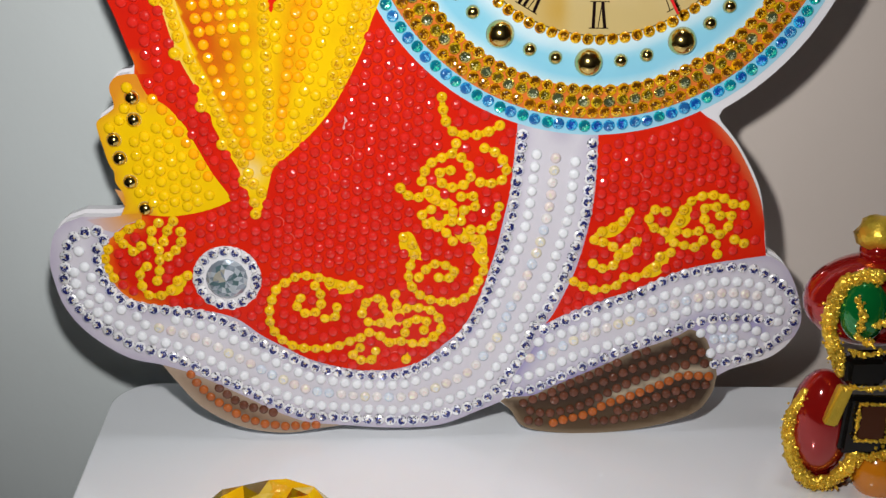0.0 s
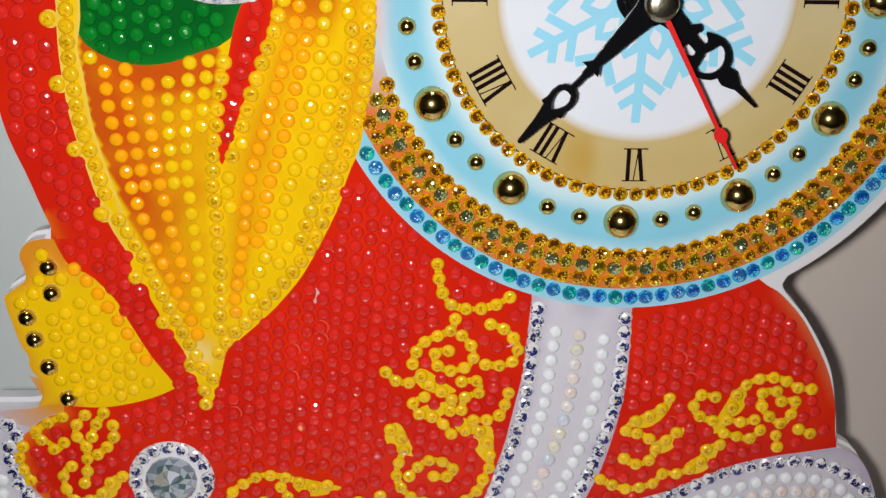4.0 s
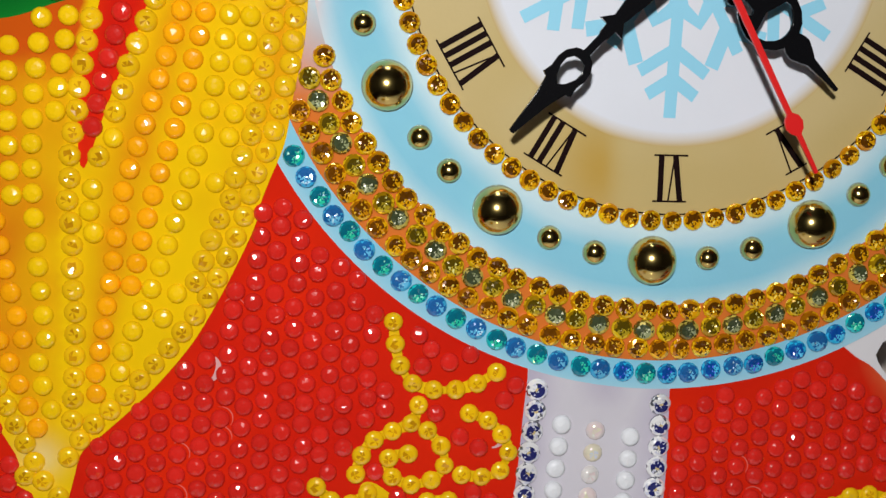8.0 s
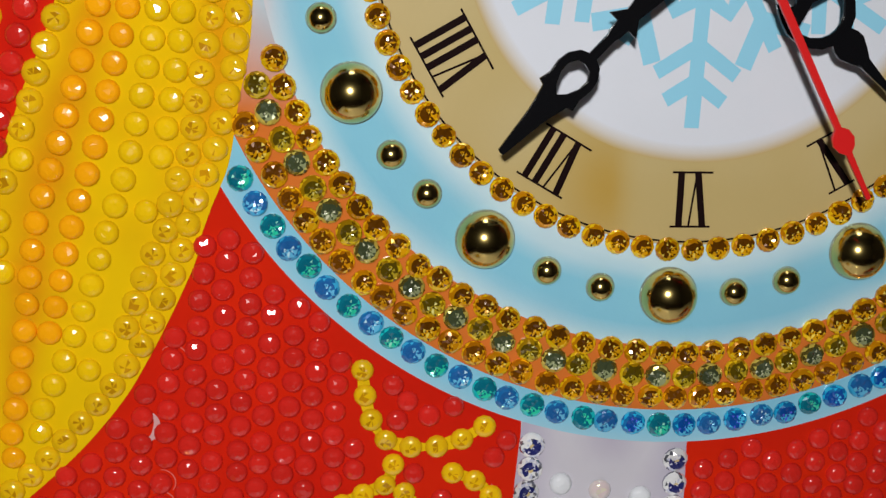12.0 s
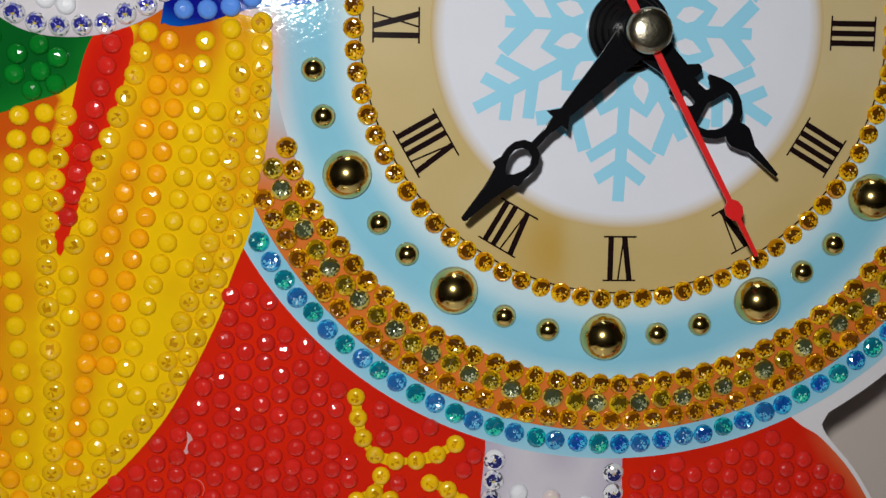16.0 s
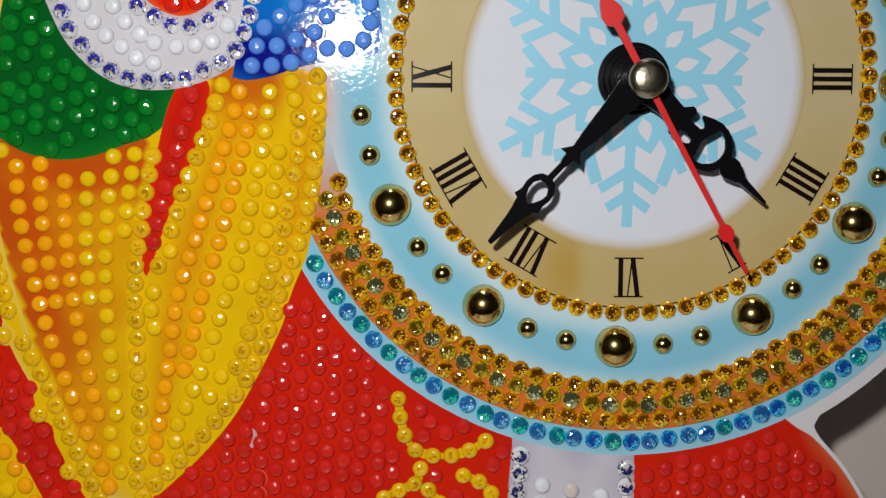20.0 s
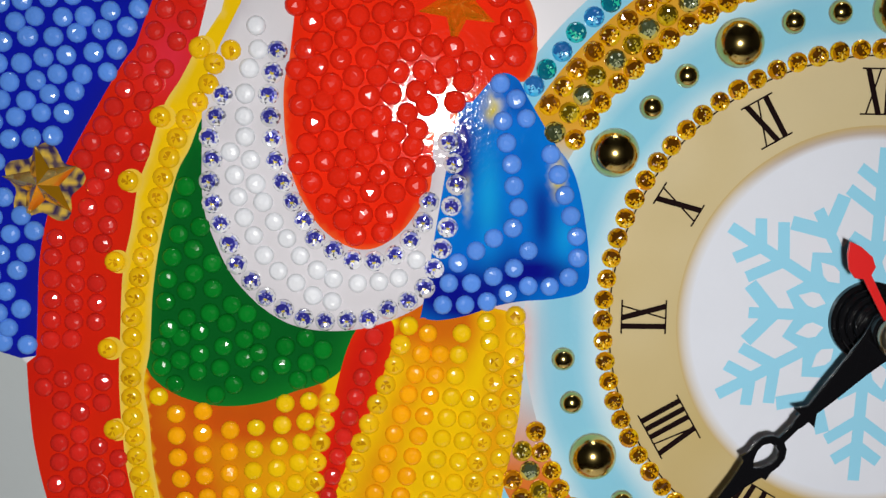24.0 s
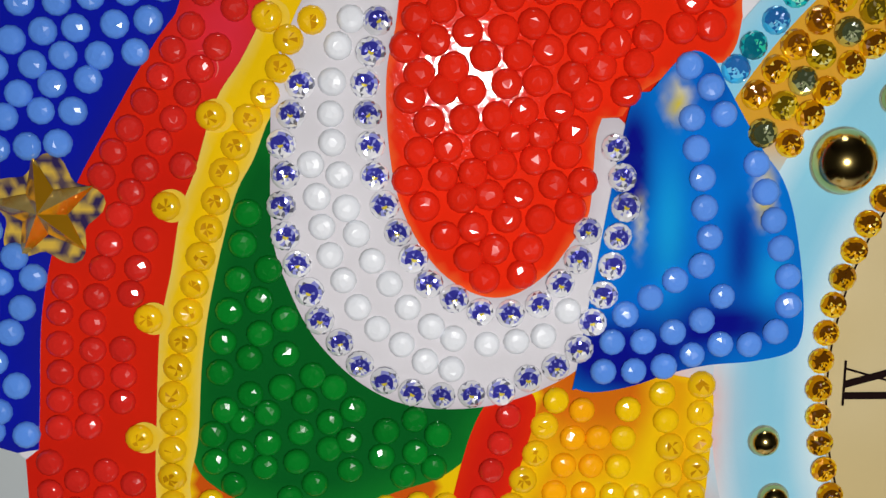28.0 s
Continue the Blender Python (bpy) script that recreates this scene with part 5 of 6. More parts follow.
# ---- dial: numerals and snowflake ----
def bar(bm, a, b, w0, w1=None, h=0.0):
    a, b = Vector(a), Vector(b)
    w1 = w0 if w1 is None else w1
    d = (b - a).normalized()
    s = Vector((-d.y, d.x))
    q = [a - s * w0 / 2, b - s * w1 / 2, b + s * w1 / 2, a + s * w0 / 2]
    bm.faces.new([bm.verts.new((p.x / 1000, p.y / 1000, h / 1000)) for p in q])


def numeral(text):
    bm, x, tall = bmesh.new(), 0.0, 5.9
    wide = {"I": 1.28, "V": 2.45, "X": 2.6}
    whole = sum(wide[c] for c in text)
    x = -whole / 2
    for n, c in enumerate(text):
        m, w = x + wide[c] / 2, wide[c]
        lift = 0.01 * n
        if c == "I":
            bar(bm, (m, -tall / 2), (m, tall / 2), 0.74, h=lift)
        elif c == "V":
            bar(bm, (m + 0.05, -tall / 2), (m - 0.75, tall / 2), 0.74, h=lift)
            bar(bm, (m + 0.15, -tall / 2), (m + 0.8, tall / 2), 0.22, h=lift + 0.04)
        else:
            bar(bm, (m + 0.8, -tall / 2), (m - 0.8, tall / 2), 0.74, h=lift)
            bar(bm, (m - 0.85, -tall / 2), (m + 0.85, tall / 2), 0.22, h=lift + 0.04)
        x += w
    for y in (-tall / 2, tall / 2):
        bar(bm, (-whole / 2 - 0.35, y), (whole / 2 + 0.35, y), 0.22, h=0.08)
    return bm


FACE = Matrix.Translation(at(0.2, 0.7, 0.20)) @ Matrix.Rotation(radians(90), 4, "X")
for hour, text in enumerate(("XII", "I", "II", "III", "IIII", "V", "VI", "VII", "VIII", "IX", "X", "XI")):
    m = FACE @ Matrix.Rotation(radians(-30 * hour - 0.8), 4, "Z") @ Matrix.Translation((0, 0.0302, 0))
    part("numeral", numeral(text), NUMERAL, dial, "dark roman numeral", m)


def circle_line(r0, r1, n=180, h=0.0):
    bm = bmesh.new()
    a = [bm.verts.new((r0 * math.cos(6.28319 * i / n) / 1000, r0 * math.sin(6.28319 * i / n) / 1000, h / 1000)) for i in range(n)]
    b = [bm.verts.new((r1 * math.cos(6.28319 * i / n) / 1000, r1 * math.sin(6.28319 * i / n) / 1000, h / 1000)) for i in range(n)]
    for i in range(n):
        j = (i + 1) % n
        bm.faces.new((a[i], b[i], b[j], a[j]))
    return bm


part("printed_line", circle_line(34.75, 34.95), NUMERAL, dial, "fine dark line round the dial", FACE)


def mirrored(half):
    return half + [(-x, y) for x, y in half[::-1] if x > 0]


def plate(name, shapes, thick, mat, parent, m, label=""):
    """A thin stamped plate from outlines, with holes where outlines lie inside others."""
    data = bpy.data.curves.new(name, "CURVE")
    data.dimensions, data.fill_mode = "2D", "BOTH"
    data.extrude, data.bevel_depth = thick / 2000, 0.00006 if thick > 0.1 else 0.0
    for shape in shapes:
        s = data.splines.new("POLY")
        s.points.add(len(shape) - 1)
        for p, (x, y) in zip(s.points, shape):
            p.co = (x / 1000, y / 1000, 0, 1)
        s.use_cyclic_u = True
    ob = bpy.data.objects.new(name, data)
    mesh = bpy.data.meshes.new_from_object(ob)
    bpy.data.objects.remove(ob)
    mesh.materials.clear()
    mesh.materials.append(mat)
    return link(name, mesh, parent, m, label)


def polar(r, degrees):
    return r * math.sin(radians(degrees)), r * math.cos(radians(degrees))


# a twelve-pointed heart with twelve drop-shaped holes, six long arms and six short twigs
heart_star = [polar(11.8 if k % 2 else 9.7, 15 * k) for k in range(24)]
drops = [[polar(6.2, 15 + 30 * k), polar(7.5, 15 + 30 * k - 7.6), polar(8.5, 15 + 30 * k - 6.4), polar(10.0, 15 + 30 * k), polar(8.5, 15 + 30 * k + 6.4), polar(7.5, 15 + 30 * k + 7.6)] for k in range(12)]
flake_arm = mirrored([(0, 9.4), (0.78, 9.4), (0.78, 13.5), (4.7, 16.2), (3.9, 17.5), (0.78, 15.4), (0.78, 17.1), (3.5, 19.0), (2.7, 20.3), (0.78, 19.0), (0.78, 22.4), (0, 22.4)])
flake_twig = mirrored([(0, 9.4), (0.75, 9.4), (0.75, 12.2), (4.4, 15.5), (3.2, 16.9), (0.75, 14.7), (0.75, 16.1), (0, 16.1)])
FLAT = FACE @ Matrix.Translation((0.0002, 0.0002, 0)) @ Matrix.Diagonal((1.015, 1.015, 1, 1)) @ Matrix.Rotation(radians(-2.6), 4, "Z")
plate("snowflake_heart", [heart_star, [polar(3.4, -12 * k) for k in range(30)]] + drops, 0.02, FLAKE, dial, FLAT, "light blue printed snowflake")
for k in range(6):
    turn = FLAT @ Matrix.Rotation(radians(-60 * k), 4, "Z")
    plate("snowflake_arm", [flake_arm], 0.02, FLAKE, dial, turn @ Matrix.Translation((0, 0, 0.000006)))
    plate("snowflake_twig", [flake_twig], 0.02, FLAKE, dial, turn @ Matrix.Rotation(radians(30), 4, "Z") @ Matrix.Translation((0, 0, 0.000012)))

# ---- pointers of the dial ----
def on_face(h, clock_degrees):
    return Matrix.Translation(at(0.6, 0.2, h)) @ Matrix.Rotation(radians(90), 4, "X") @ Matrix.Rotation(radians(-clock_degrees), 4, "Z")


hub = part("hub", lathe([(5.4, 0), (5.4, 1.0), (5.25, 1.15), (4.75, 1.2), (4.7, 2.0), (4.55, 2.15), (4.05, 2.2), (4.0, 3.0), (3.85, 3.15), (3.35, 3.2), (3.3, 4.2), (2.4, 4.3), (2.4, 7.8), (0, 7.8)], 48), BLACK, clock, "stepped black plastic hub", Matrix.Translation(at(0.2, 0.5, 0.25)) @ Matrix.Rotation(radians(90), 4, "X"))
minute = mirrored([(0, -3.2), (2.2, -2.6), (3.0, 0), (2.3, 2.4), (1.7, 6), (1.15, 11), (0.7, 14.0), (1.75, 15.4), (0.7, 15.4), (0.6, 16.6), (0.42, 17.0), (0.42, 19.6), (1.3, 20.0), (2.0, 21.0), (2.2, 22.2), (2.0, 23.5), (2.25, 24.7), (1.6, 24.9), (1.2, 26.4), (0.9, 27.8), (0.3, 32.5), (0, 32.6)])
hole = mirrored([(0, 20.6), (0.85, 20.8), (1.4, 21.7), (1.35, 22.8), (0.8, 24.0), (0, 24.8)])
plate("minute_hand", [minute, hole], 0.45, BLACK, clock, on_face(6.6, 223.6), "black pierced minute hand")
hour = mirrored([(0, -3.2), (2.2, -2.6), (3.1, 0), (2.3, 2.4), (1.7, 5), (1.5, 7.4), (2.6, 8.4), (2.6, 8.9), (2.2, 9.4), (1.0, 9.2), (0.85, 10.2), (0.95, 11.5), (1.5, 11.8), (2.0, 11.4), (2.4, 10.5), (2.7, 10.4), (3.4, 11.8), (3.8, 13.2), (3.7, 14.6), (3.2, 15.8), (2.3, 16.9), (1.2, 17.5), (1.5, 18.2), (1.6, 19.0), (1.1, 20.2), (0.55, 21.2), (0.2, 26.0), (0, 26.1)])
hole_r = mirrored([(0, 12.7), (0.9, 13.0), (1.9, 13.3), (2.7, 13.5), (2.9, 14.2), (2.5, 15.2), (1.6, 16.1), (0.8, 16.5), (0, 16.6)])
plate("hour_hand", [hour, hole_r], 0.45, BLACK, clock, on_face(4.6, 134.6), "black pierced hour hand")
second = mirrored([(0, -13.6), (0.9, -12.4), (1.6, -10.6), (1.4, -9.2), (0.5, -8.6), (0.42, 0), (0.28, 24.0), (0.9, 24.6), (1.1, 25.5), (0.8, 26.3), (0.28, 26.8), (0.2, 32.0), (0, 32.1)])
plate("second_hand", [second], 0.35, RED_PAINT, clock, on_face(8.2, 152.0), "thin red second hand")
part("hand_cap", lathe([(2.75, 0), (2.85, 0.3), (2.85, 1.0), (2.6, 1.5), (1.8, 1.9), (0, 2.05)], 36), CHROME, clock, "dull nickel cap over the pointers", Matrix.Translation(at(0.8, 0.1, 8.6)) @ Matrix.Rotation(radians(90), 4, "X"), smooth=True)

# ---- hat, brim, scarf, sack, bow ----
lay("clear_stone", "crystal_stone", row(BRIM_STONE_OUT, 2.85), brim, 0.4)
lay("clear_stone", "crystal_stone", free(row(BRIM_STONE_IN, 2.85), 2.0), brim, 0.4)
for n, (u, v) in enumerate(PINS22 + [(-87.9, 36.4)]):
    sheet("pin_base", np.array(arc(1.55, 0, 350, 36, (u + 0.5, v))), 0.312 + 0.001 * n, flat((0.76, 0.52, 0.06), YELLOW, 1.0), stripe, "", 0.8)
lay("clear_yellow", "yellow_bead", np.array(PINS22 + [(-87.9, 36.4)]), stripe, 0.34)
lay("clear_yellow", "yellow_bead", free(row([(u + 0.3, v) for u, v in STRIPE_ROW[:10]] + STRIPE_ROW22[1:], 2.75), 2.0), stripe, 0.34)
lay("white", "white_bead", BRIM_WHITE, brim, 0.36)
for line in (BOW_BEADS_R, BOW_BEADS_L, BOW_BEADS_B, BOW_BEADS_X):
    lay("blue", "blue_bead", free(row(line, 2.8), 2.2), bow, 0.45)


def star(u, v, r, parent, turn):
    bm = bmesh.new()
    rim = [bm.verts.new(((r if k % 2 == 0 else r * 0.42) * math.sin(math.pi * k / 5) / 1000, (r if k % 2 == 0 else r * 0.42) * math.cos(math.pi * k / 5) / 1000, 0)) for k in range(10)]
    peak = bm.verts.new((0, 0, r * 0.42 / 1000))
    for k in range(10):
        bm.faces.new((rim[k], peak, rim[(k + 1) % 10]))
    bmesh.ops.recalc_face_normals(bm, faces=bm.faces[:])
    for f in bm.faces:
        if f.normal.z < 0:
            f.normal_flip()
    part("gold_star", bm, STAR_GOLD, parent, "faceted amber gold star", Matrix.Translation(at(u, v, 0.5)) @ Matrix.Rotation(radians(90), 4, "X") @ Matrix.Rotation(radians(turn), 4, "Z"))
    for a in np.linspace(0, 6.28, 14):
        TAKEN.append((u + (r - 2.4) * math.cos(a), v + (r - 2.4) * math.sin(a)))


patch = lambda xy, d: mix((0.03, 0.02, 0.08), (0.62, 0.42, 0.06), 0.45 + 2.4 * ripple(xy, 1.1))
sheet("star_patch", np.array([(-108.4 + 4.6 * (1 + 0.18 * math.sin(5 * a + 0.6)) * math.cos(a), 19.0 + 4.6 * (1 + 0.18 * math.sin(5 * a + 0.6)) * math.sin(a)) for a in np.linspace(0, 6.2, 48)]), 0.14, patch, hood, "brown and cream printed patch under the star", 0.5)
star(-108.6, 19.1, 5.2, hood, 8)
star(-54.8, 41.9, 5.2, hat, 172)
lay("bright_red", "red_bead", fill(hat_line, 2.98, 8, 0.9, 2.5, 0.22, 3, 0.85), hat, 0.40, 1.15)
lay("bright_red", "red_bead", pack(hat_line, 1.0, 2.7), hat, 0.40, 1.15)
lay("red", "red_bead", free(row([(-65.9, -1.4), (-67.2, -5.8), (-68.7, -10.6), (-70.2, -15.4), (-71.5, -20), (-72.3, -23.4)], 2.95), 2.2), strip, 0.34)
green_open = fill(green_line, 3.05, 20, 1.2, 2.5, 0.28, 5, 0.87)
green_open = green_open[~inside(brim_line, green_open) & ~inside(hat_line, green_open)]
green_open = green_open[far(brim_line, green_open) > 0.3]
lay("green", "green_bead", green_open, green, 0.3, 1.04)
lay("blue", "blue_bead", fill(hood_line, 3.15, 6, 1.0, 2.5, 0.2, 6, 0.78), hood, 0.14, 1.02)

# ---- petals, cuff ----
for line in (LEAFR_ROW1, LEAFR_ROW2):
    lay("clear_yellow", "yellow_bead", free(row(line, 2.8), 2.0), leaf, 0.26)
low_right = [(-58.9, -44.6), (-62.5, -49.5), (-66.5, -54.0), (-70.5, -58.2), (-74.2, -61.6), (-76.6, -65.0)]
low_left = [(-88.8, -45.7), (-87.2, -50.4), (-85.2, -55.0), (-83.4, -59.5), (-81.6, -63.6), (-79.8, -68.0)]
for line in (low_right, low_left, STRIPV_L + [(-75.4, -52), (-75.8, -58), (-76.2, -63)], STRIPV_R, [(-82, -67.3), (-80.6, -70), (-79.8, -73), (-79.7, -75.6)], [(-76.8, -66.8), (-78, -70.2)]):
    lay("clear_yellow", "yellow_bead", free(row(line, 2.8), 2.1), leaf, 0.26)
lay("clear_yellow", "yellow_bead", free([(-95.4, -37.4), (-90.6, -49.6), (-86.4, -58.6)], 1.5), leaf, 0.26)
def columns(a, b, spec):
    for f, kind, name in spec:
        line = between(a, b, f)
        pts = free(row(line, 2.95), 2.45)
        for cover in (green_line, brim_line, hat_line, bow_line, strip_line, stripe_line):
            pts = pts[~inside(cover, pts)]
            pts = pts[far(cover, pts) > 0.9]
        lay(kind, name, pts, leaf, 0.26)


columns(PETAL_A, PETAL_B, ((0.10, "amber", "amber_bead"), (0.27, "amber", "amber_bead"), (0.45, "amber", "amber_bead"), (0.62, "yellow", "yellow_bead"), (0.79, "yellow", "yellow_bead"), (0.94, "yellow", "yellow_bead")))
columns(PETAL_C, PETAL_D, ((0.26, "amber", "amber_bead"), (0.50, "amber", "amber_bead"), (0.74, "yellow", "yellow_bead"), (0.95, "yellow", "yellow_bead")))
petals = pack(leaf_line, 1.6, 2.72, (stripe_line, green_line, brim_line, hat_line, bow_line, strip_line), 1.3)
lay("yellow", "yellow_bead", petals, leaf, 0.26)
lay("amber", "amber_bead", free(row([(-101.5, -47.8), (-98.5, -51.5), (-95.8, -56), (-93, -61), (-90.2, -66.2)], 2.9), 2.2), fringe, 0.24)
lay("yellow", "yellow_bead", fill(fringe_line[inside(np.array([(-140, -90), (-60, -90), (-60, -40), (-140, -40)]), fringe_line)], 3.1, 30, 1.6, 2.5, 0.2, 8), fringe, 0.24)

lay("yellow", "yellow_bead", pack(fringe_line, 2.2, 3.0), fringe, 0.24)

# ---- red beads of the coat ----
def reds_in(line, covers, slant, seed, pitch=2.76):
    p = fill(line, pitch, slant, 0.8, 2.35, 0.13, seed, 0.93)
    p = p[(np.hypot(*p.T) > 58.2) & (far(ring_clear, p) > 0.8) & ~inside(ring_clear, p)]
    for cover in covers:
        p = p[~inside(cover, p)]
        p = p[far(cover, p) > 0.35]
    p = p[far(curve(OUT_A), p) > np.where(p[:, 1] > -28, 1.7, 2.8)]
    return p[np.argsort(-p[:, 1])]


upper = [hood_line, stripe_line, leaf_line, green_line, brim_line, hat_line, bow_line, fringe_line, trim_line]
hood_edge = np.array(curve(BLUE_RED22))[::4]
lean = np.gradient(hood_edge, axis=0)
lean /= np.hypot(*lean.T)[:, None]
along = [row(hood_edge + np.c_[-lean[:, 1], lean[:, 0]] * d, 2.66) for d in (1.8, 4.75, 7.7)]
collar_reds = np.vstack([np.array(p) for p in along]) + np.random.default_rng(9).normal(0, 0.1, (sum(len(p) for p in along), 2))
for cover in upper:
    collar_reds = collar_reds[~inside(cover, collar_reds) & (far(cover, collar_reds) > 0.5)]
collar_reds = free(collar_reds[np.hypot(collar_reds[:, 0] + 108.6, collar_reds[:, 1] - 19.1) > 5.6], 2.3)
lower = reds_in(collar_line, upper, 84, 12, 2.85)
collar_reds = np.vstack([collar_reds[collar_reds[:, 1] > -4.0], lower[lower[:, 1] < -6.0]])
collar_reds = collar_reds[far(hood_line, collar_reds) > 1.0]
lay("red", "red_bead", collar_reds, collar, 0.12, 1.0)
extra = pack(collar_line, 1.1, 2.95, upper, 1.0)
lay("red", "red_bead", extra[(extra[:, 1] > -38) & (far(curve(OUT_A), extra) > 1.7)], collar, 0.12, 1.0)
coat_reds = reds_in(coat_line, upper + [collar_line], 84, 11)
lay("red", "red_bead", coat_reds, coat, 0.1, 0.96)


def gaps_in(line, covers, margin):
    """Places for the red beads between the curls."""
    p = pack(line, margin, 2.42, covers, 0.8)
    return p[(np.hypot(*p.T) > 58.6) & ~inside(ring_clear, p) & (far(ring_clear, p) > 0.9) & (p[:, 1] < -45)]


gaps = gaps_in(coat_line, upper + [collar_line], 1.2)
lay("red", "red_bead", gaps[far(curve(OUT_A), gaps) > 2.8], coat, 0.1, 0.96)
panel_reds = reds_in(panel_line, [], 86, 10)
panel_reds = panel_reds[(far(panel_line, panel_reds) > 2.2) | (panel_reds[:, 0] < 22)]
lay("red", "red_bead", panel_reds, panel, 0.1, 0.96)
gaps = gaps_in(panel_line, [], 1.3)
lay("red", "red_bead", gaps[(far(panel_line, gaps) > 2.2) | (gaps[:, 0] < 22)], panel, 0.1, 0.96)


def crescent(u, v, r, width, turn, host, name="pale_crescent", mat=None):
    """A sliver of unprinted ground beside a bead."""
    bm = bmesh.new()
    a = np.linspace(-1.2, 1.2, 9)
    out = [bm.verts.new(at(u + r * math.cos(t + turn), v + r * math.sin(t + turn), 0.22)) for t in a]
    into = [bm.verts.new(at(u + (r - width * math.cos(t / 1.25) ** 2 - 0.02) * math.cos(t + turn), v + (r - width * math.cos(t / 1.25) ** 2 - 0.02) * math.sin(t + turn), 0.22)) for t in a]
    for i in range(8):
        bm.faces.new((into[i], out[i], out[i + 1], into[i + 1]))
    return part(name, bm, mat or PALE_INK, host)


GLUE_ARC = material("dried_glue", (0.74, 0.16, 0.13), 0.15, mottle=0.1, coat=0.6)
PALE_INK = material("pale_unprinted_ground", (0.66, 0.36, 0.36), 0.3, mottle=0.1)
crescent(-59.2, -53.7, 1.9, 0.8, -0.3, coat)
crescent(-22.6, -63.0, 1.9, 0.6, -0.4, coat)
pick = np.random.default_rng(21)
for host, pool in ((coat, coat_reds), (collar, collar_reds), (panel, panel_reds)):
    for k in pick.choice(len(pool), len(pool) // 28, replace=False):
        crescent(pool[k][0] + 0.15, pool[k][1] + 0.15, 1.5, 0.12, pick.uniform(0.3, 1.3), host, "glue_crescent", GLUE_ARC)

# ---- things on the table ----
def ornament(m):
    """A painted glass ornament with glittered edges: one mesh for each of its surfaces."""
    thing = link("glass_ornament", None, None, m, "red glass ornament with gold glitter edges and green front", category="ornament")

    def blob(name, c, s, index, seg=28, rough=0.0, bm=None):
        own = bm or bmesh.new()
        made = bmesh.ops.create_uvsphere(own, u_segments=seg, v_segments=seg // 2, radius=1.0)["verts"]
        for v in made:
            p = v.co.copy()
            k = 1 + rough * noise.noise(p * 4 + Vector(c))
            v.co = Vector((c[0] + p.x * s[0] * k, c[1] + p.y * s[1] * k, c[2] + p.z * s[2] * k)) / 1000
        for f in {f for v in made for f in v.link_faces}:
            f.smooth = True
        if not bm:
            part(name, own, ORNAMENT[index], thing, "", m)

    def glitter(points, r, count, loose):
        """Loose facetted grains strewn along a line."""
        line = np.array(points, float)
        bm, rng = bmesh.new(), np.random.default_rng(count + len(points))
        for s in np.arange(0, len(line) - 1 + 0.01, 0.25) if loose > 0.6 else ():
            p = [np.interp(s, np.arange(len(line)), line[:, k]) for k in range(3)]
            blob("", (p[0], p[1] + 0.6, p[2]), (1.7, 1.3, 1.7), 1, 10, 0.4, bm)
        for s in np.sort(rng.uniform(0, len(line) - 1, count)):
            p = np.array([np.interp(s, np.arange(len(line)), line[:, k]) for k in range(3)]) + rng.normal(0, 1, 3) * np.array((loose, loose * 0.6, loose))
            w = r * rng.uniform(0.6, 1.3)
            ax = np.linalg.qr(rng.normal(0, 1, (3, 3)))[0] * w
            six = [bm.verts.new((p + q) / 1000) for q in (ax[0], ax[1], -ax[0], -ax[1], ax[2], -ax[2])]
            for k in range(4):
                bm.faces.new((six[k], six[(k + 1) % 4], six[4]))
                bm.faces.new((six[(k + 1) % 4], six[k], six[5]))
        part("glitter_trim", bm, ORNAMENT[1], thing, "gold glitter trim", m, kind="stuff")

    def block(name, c, s, index, turn=0.0):
        own = bmesh.new()
        made = bmesh.ops.create_cube(own, size=1.0)["verts"]
        faces = {f for v in made for f in v.link_faces}
        edges = list({e for f in faces for e in f.edges})
        spin = Matrix.Rotation(radians(turn), 4, "Y")
        for v in made:
            v.co = (Vector(c) + spin @ Vector((v.co.x * s[0], v.co.y * s[1], v.co.z * s[2]))) / 1000
        bmesh.ops.bevel(own, geom=edges, offset=min(s) * 0.00022, segments=2, affect="EDGES")
        part(name, own, ORNAMENT[index], thing, "", m)

    # u to the right, -h towards the room, v up, from the foot of the ornament
    blob("bell", (-4, 0, 45), (16.8, 10, 11.2), 0)
    blob("neck", (-5, 0, 56.5), (4.2, 4.2, 3.6), 0)
    blob("cap", (-5.6, 0, 61), (4.8, 4.8, 3.8), 1, 14, 0.35)
    blob("green_front", (-10, -8, 45.5), (5.4, 4.2, 7.4), 2)
    blob("green_front", (0.5, -8, 45.5), (5.6, 4.6, 7.8), 2)
    for x in (-9, 1):
        block("black_band", (x, -9.4, 32), (9.6, 6, 7.4), 3)
        block("black_frame", (x + 1.4, -9.6, 18.6), (10.4, 5, 15), 3, 3)
    block("amber_panel", (-6.6, -12.2, 20), (6.4, 1.4, 9), 4, 3)
    block("gold_panel", (-14.3, -10.6, 23.4), (3.4, 2.2, 10), 1, 16)
    blob("skirt", (-15, -4, 15.5), (7.4, 7, 13.5), 0)
    blob("skirt", (6, -4, 15.5), (7.4, 7, 13.5), 0)
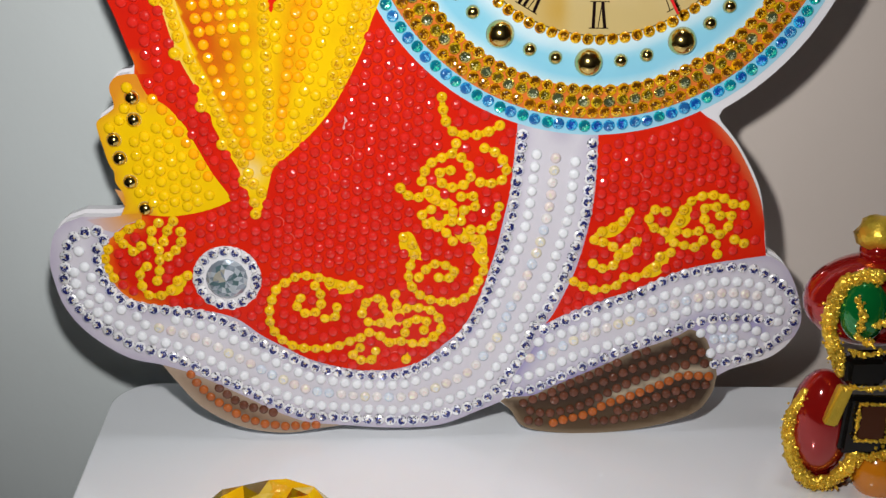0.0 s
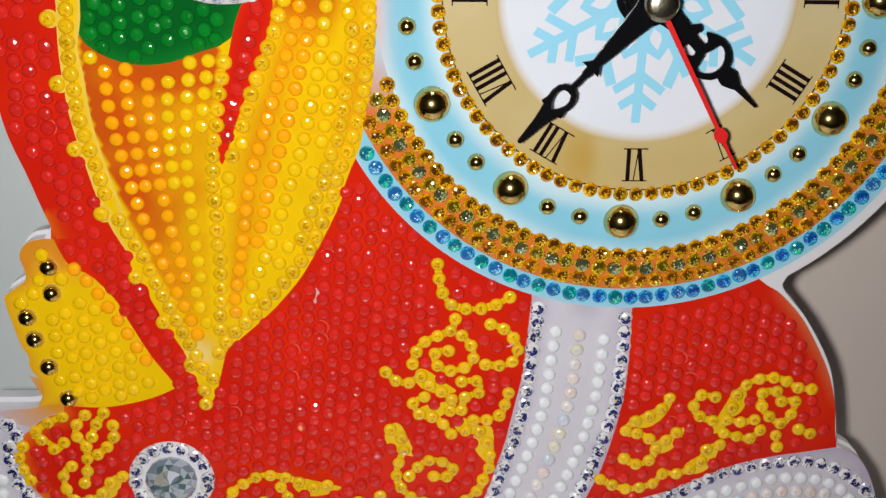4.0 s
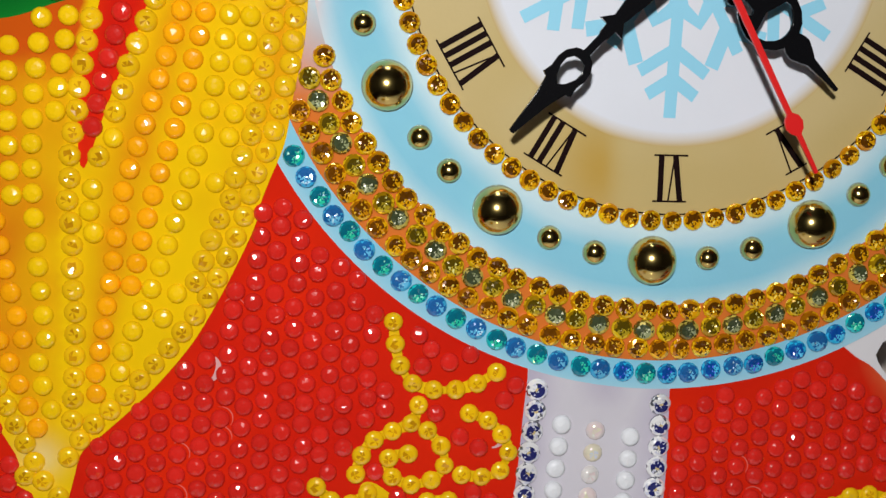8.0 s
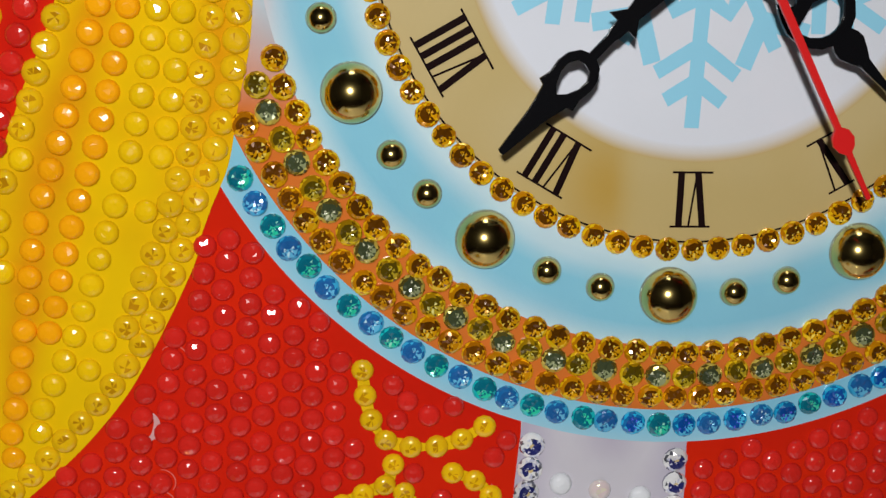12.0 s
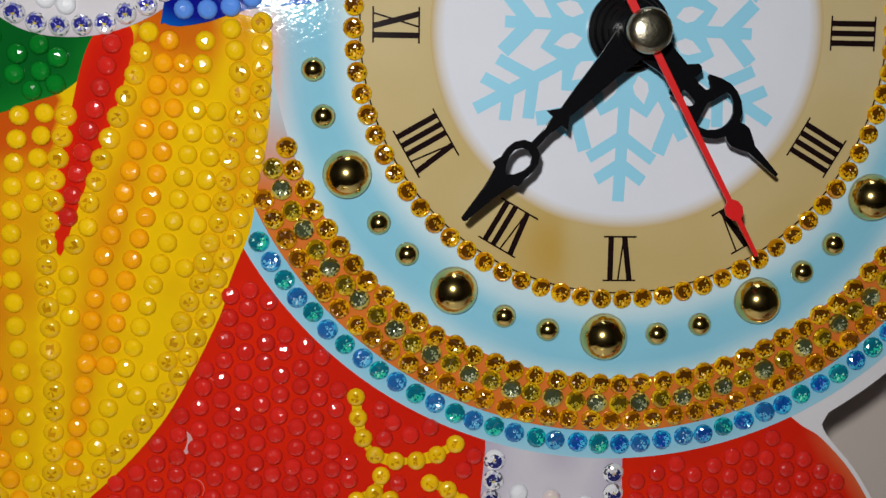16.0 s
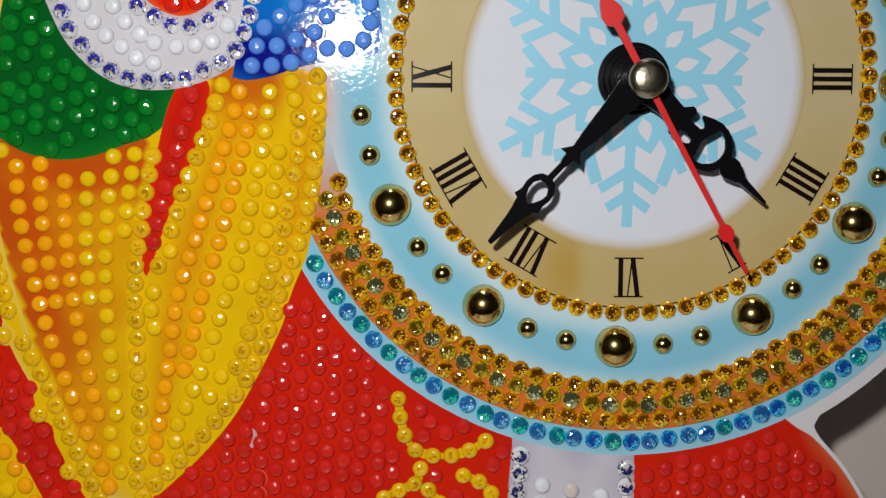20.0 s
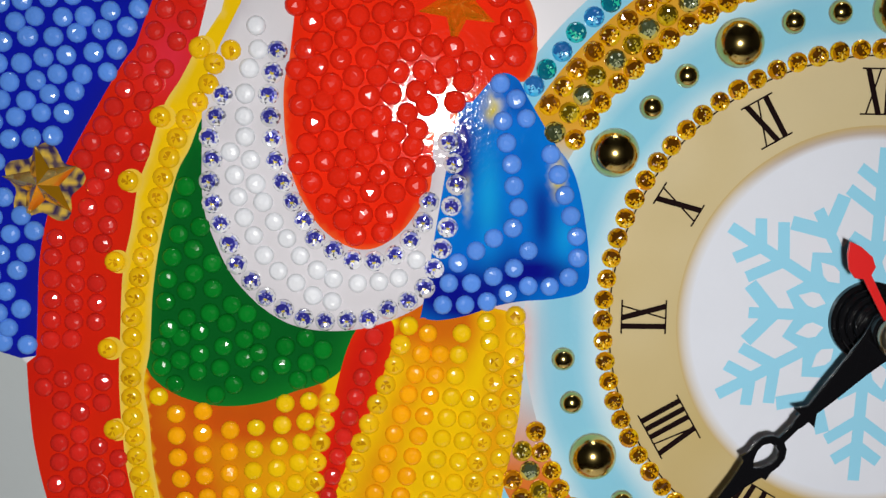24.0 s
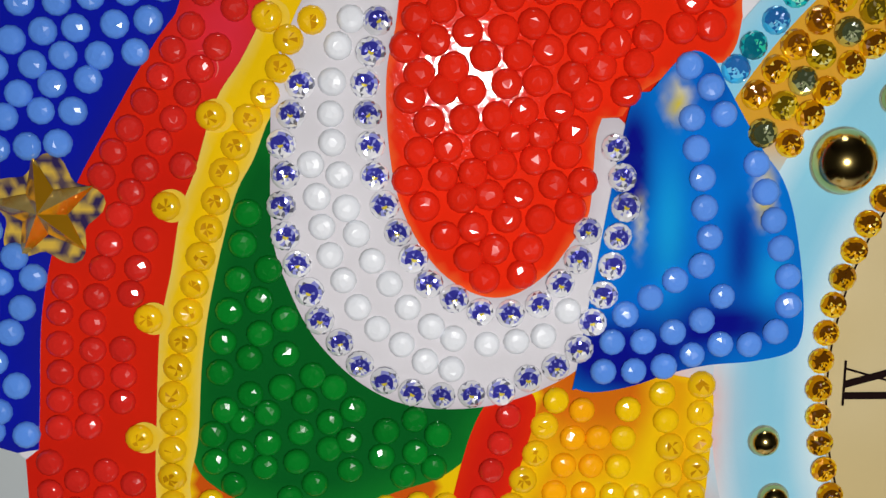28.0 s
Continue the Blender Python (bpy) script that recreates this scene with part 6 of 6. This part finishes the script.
    blob("orange_panel", (-1, -8, 4.6), (7, 6, 7.4), 5)
    blob("foot", (-12, -3, 1.6), (6, 5, 1.6), 0)
    for x in (0, 1):
        side = lambda path: [((-10 - u if x else u), y, v) for u, y, v in path]
        glitter(side([(-8, -9.4, 54), (-11, -8.6, 53.6), (-14.6, -8, 52), (-16.6, -8, 48.3), (-17.2, -8, 44), (-17, -8, 40), (-15.4, -9, 35.6), (-13.5, -10, 31.5)]), 0.42, 1500, 0.72)
        glitter(side([(-19.7, -6, 23.5), (-22.4, -6, 18.5), (-22.9, -6, 14), (-22, -7, 8.5), (-19.4, -8, 3.6), (-16.6, -9, 1.8), (-13, -10, 3), (-10, -11, 7), (-8.6, -11, 10.4)]), 0.42, 1500, 0.72)
    glitter([(-5, -12, 53), (-4.2, -12.6, 49), (-6, -13, 45), (-9, -12.6, 44), (-6, -13, 46), (-3.6, -12.8, 42), (-4, -12.4, 38), (-10, -12.6, 36.6), (-13, -11, 37)], 0.5, 260, 0.35)
    glitter([(-13.4, -11.6, 50), (-11.6, -12.6, 46), (-12.6, -12, 41), (-9, -12.8, 39)], 0.45, 160, 0.4)
    glitter([(-10, -13, 24.9), (-2.8, -13, 24.4), (-3.3, -13, 15.2), (-10.2, -13, 15.6), (-10, -13, 24.9)], 0.38, 220, 0.16)
    glitter([(-14, -12, 28.6), (-8, -12.8, 28.4), (-2, -12.6, 28.8)], 0.4, 110, 0.3)
    glitter([(-7.4, -11.5, 10.4), (-2, -13, 12), (4, -13, 11.4)], 0.5, 160, 0.5)


ornament(Matrix.Translation(at(67, -136, 20)))

big = gem(16.0, 5, (0.59, 0.60), 11.0)
big.transform(Matrix.Translation((0, 0, 0.0085)))
lathe([(4.0, 0), (15.98, 8.52)], 12, big, cap=False)
bmesh.ops.triangulate(big, faces=[f for f in big.faces if len(f.verts) == 4])
part("yellow_gem", big, YELLOW_GLASS, None, "large yellow cut glass gem on the table", Matrix.Translation((-0.0742, -0.0555, 0.0)), category="gem")
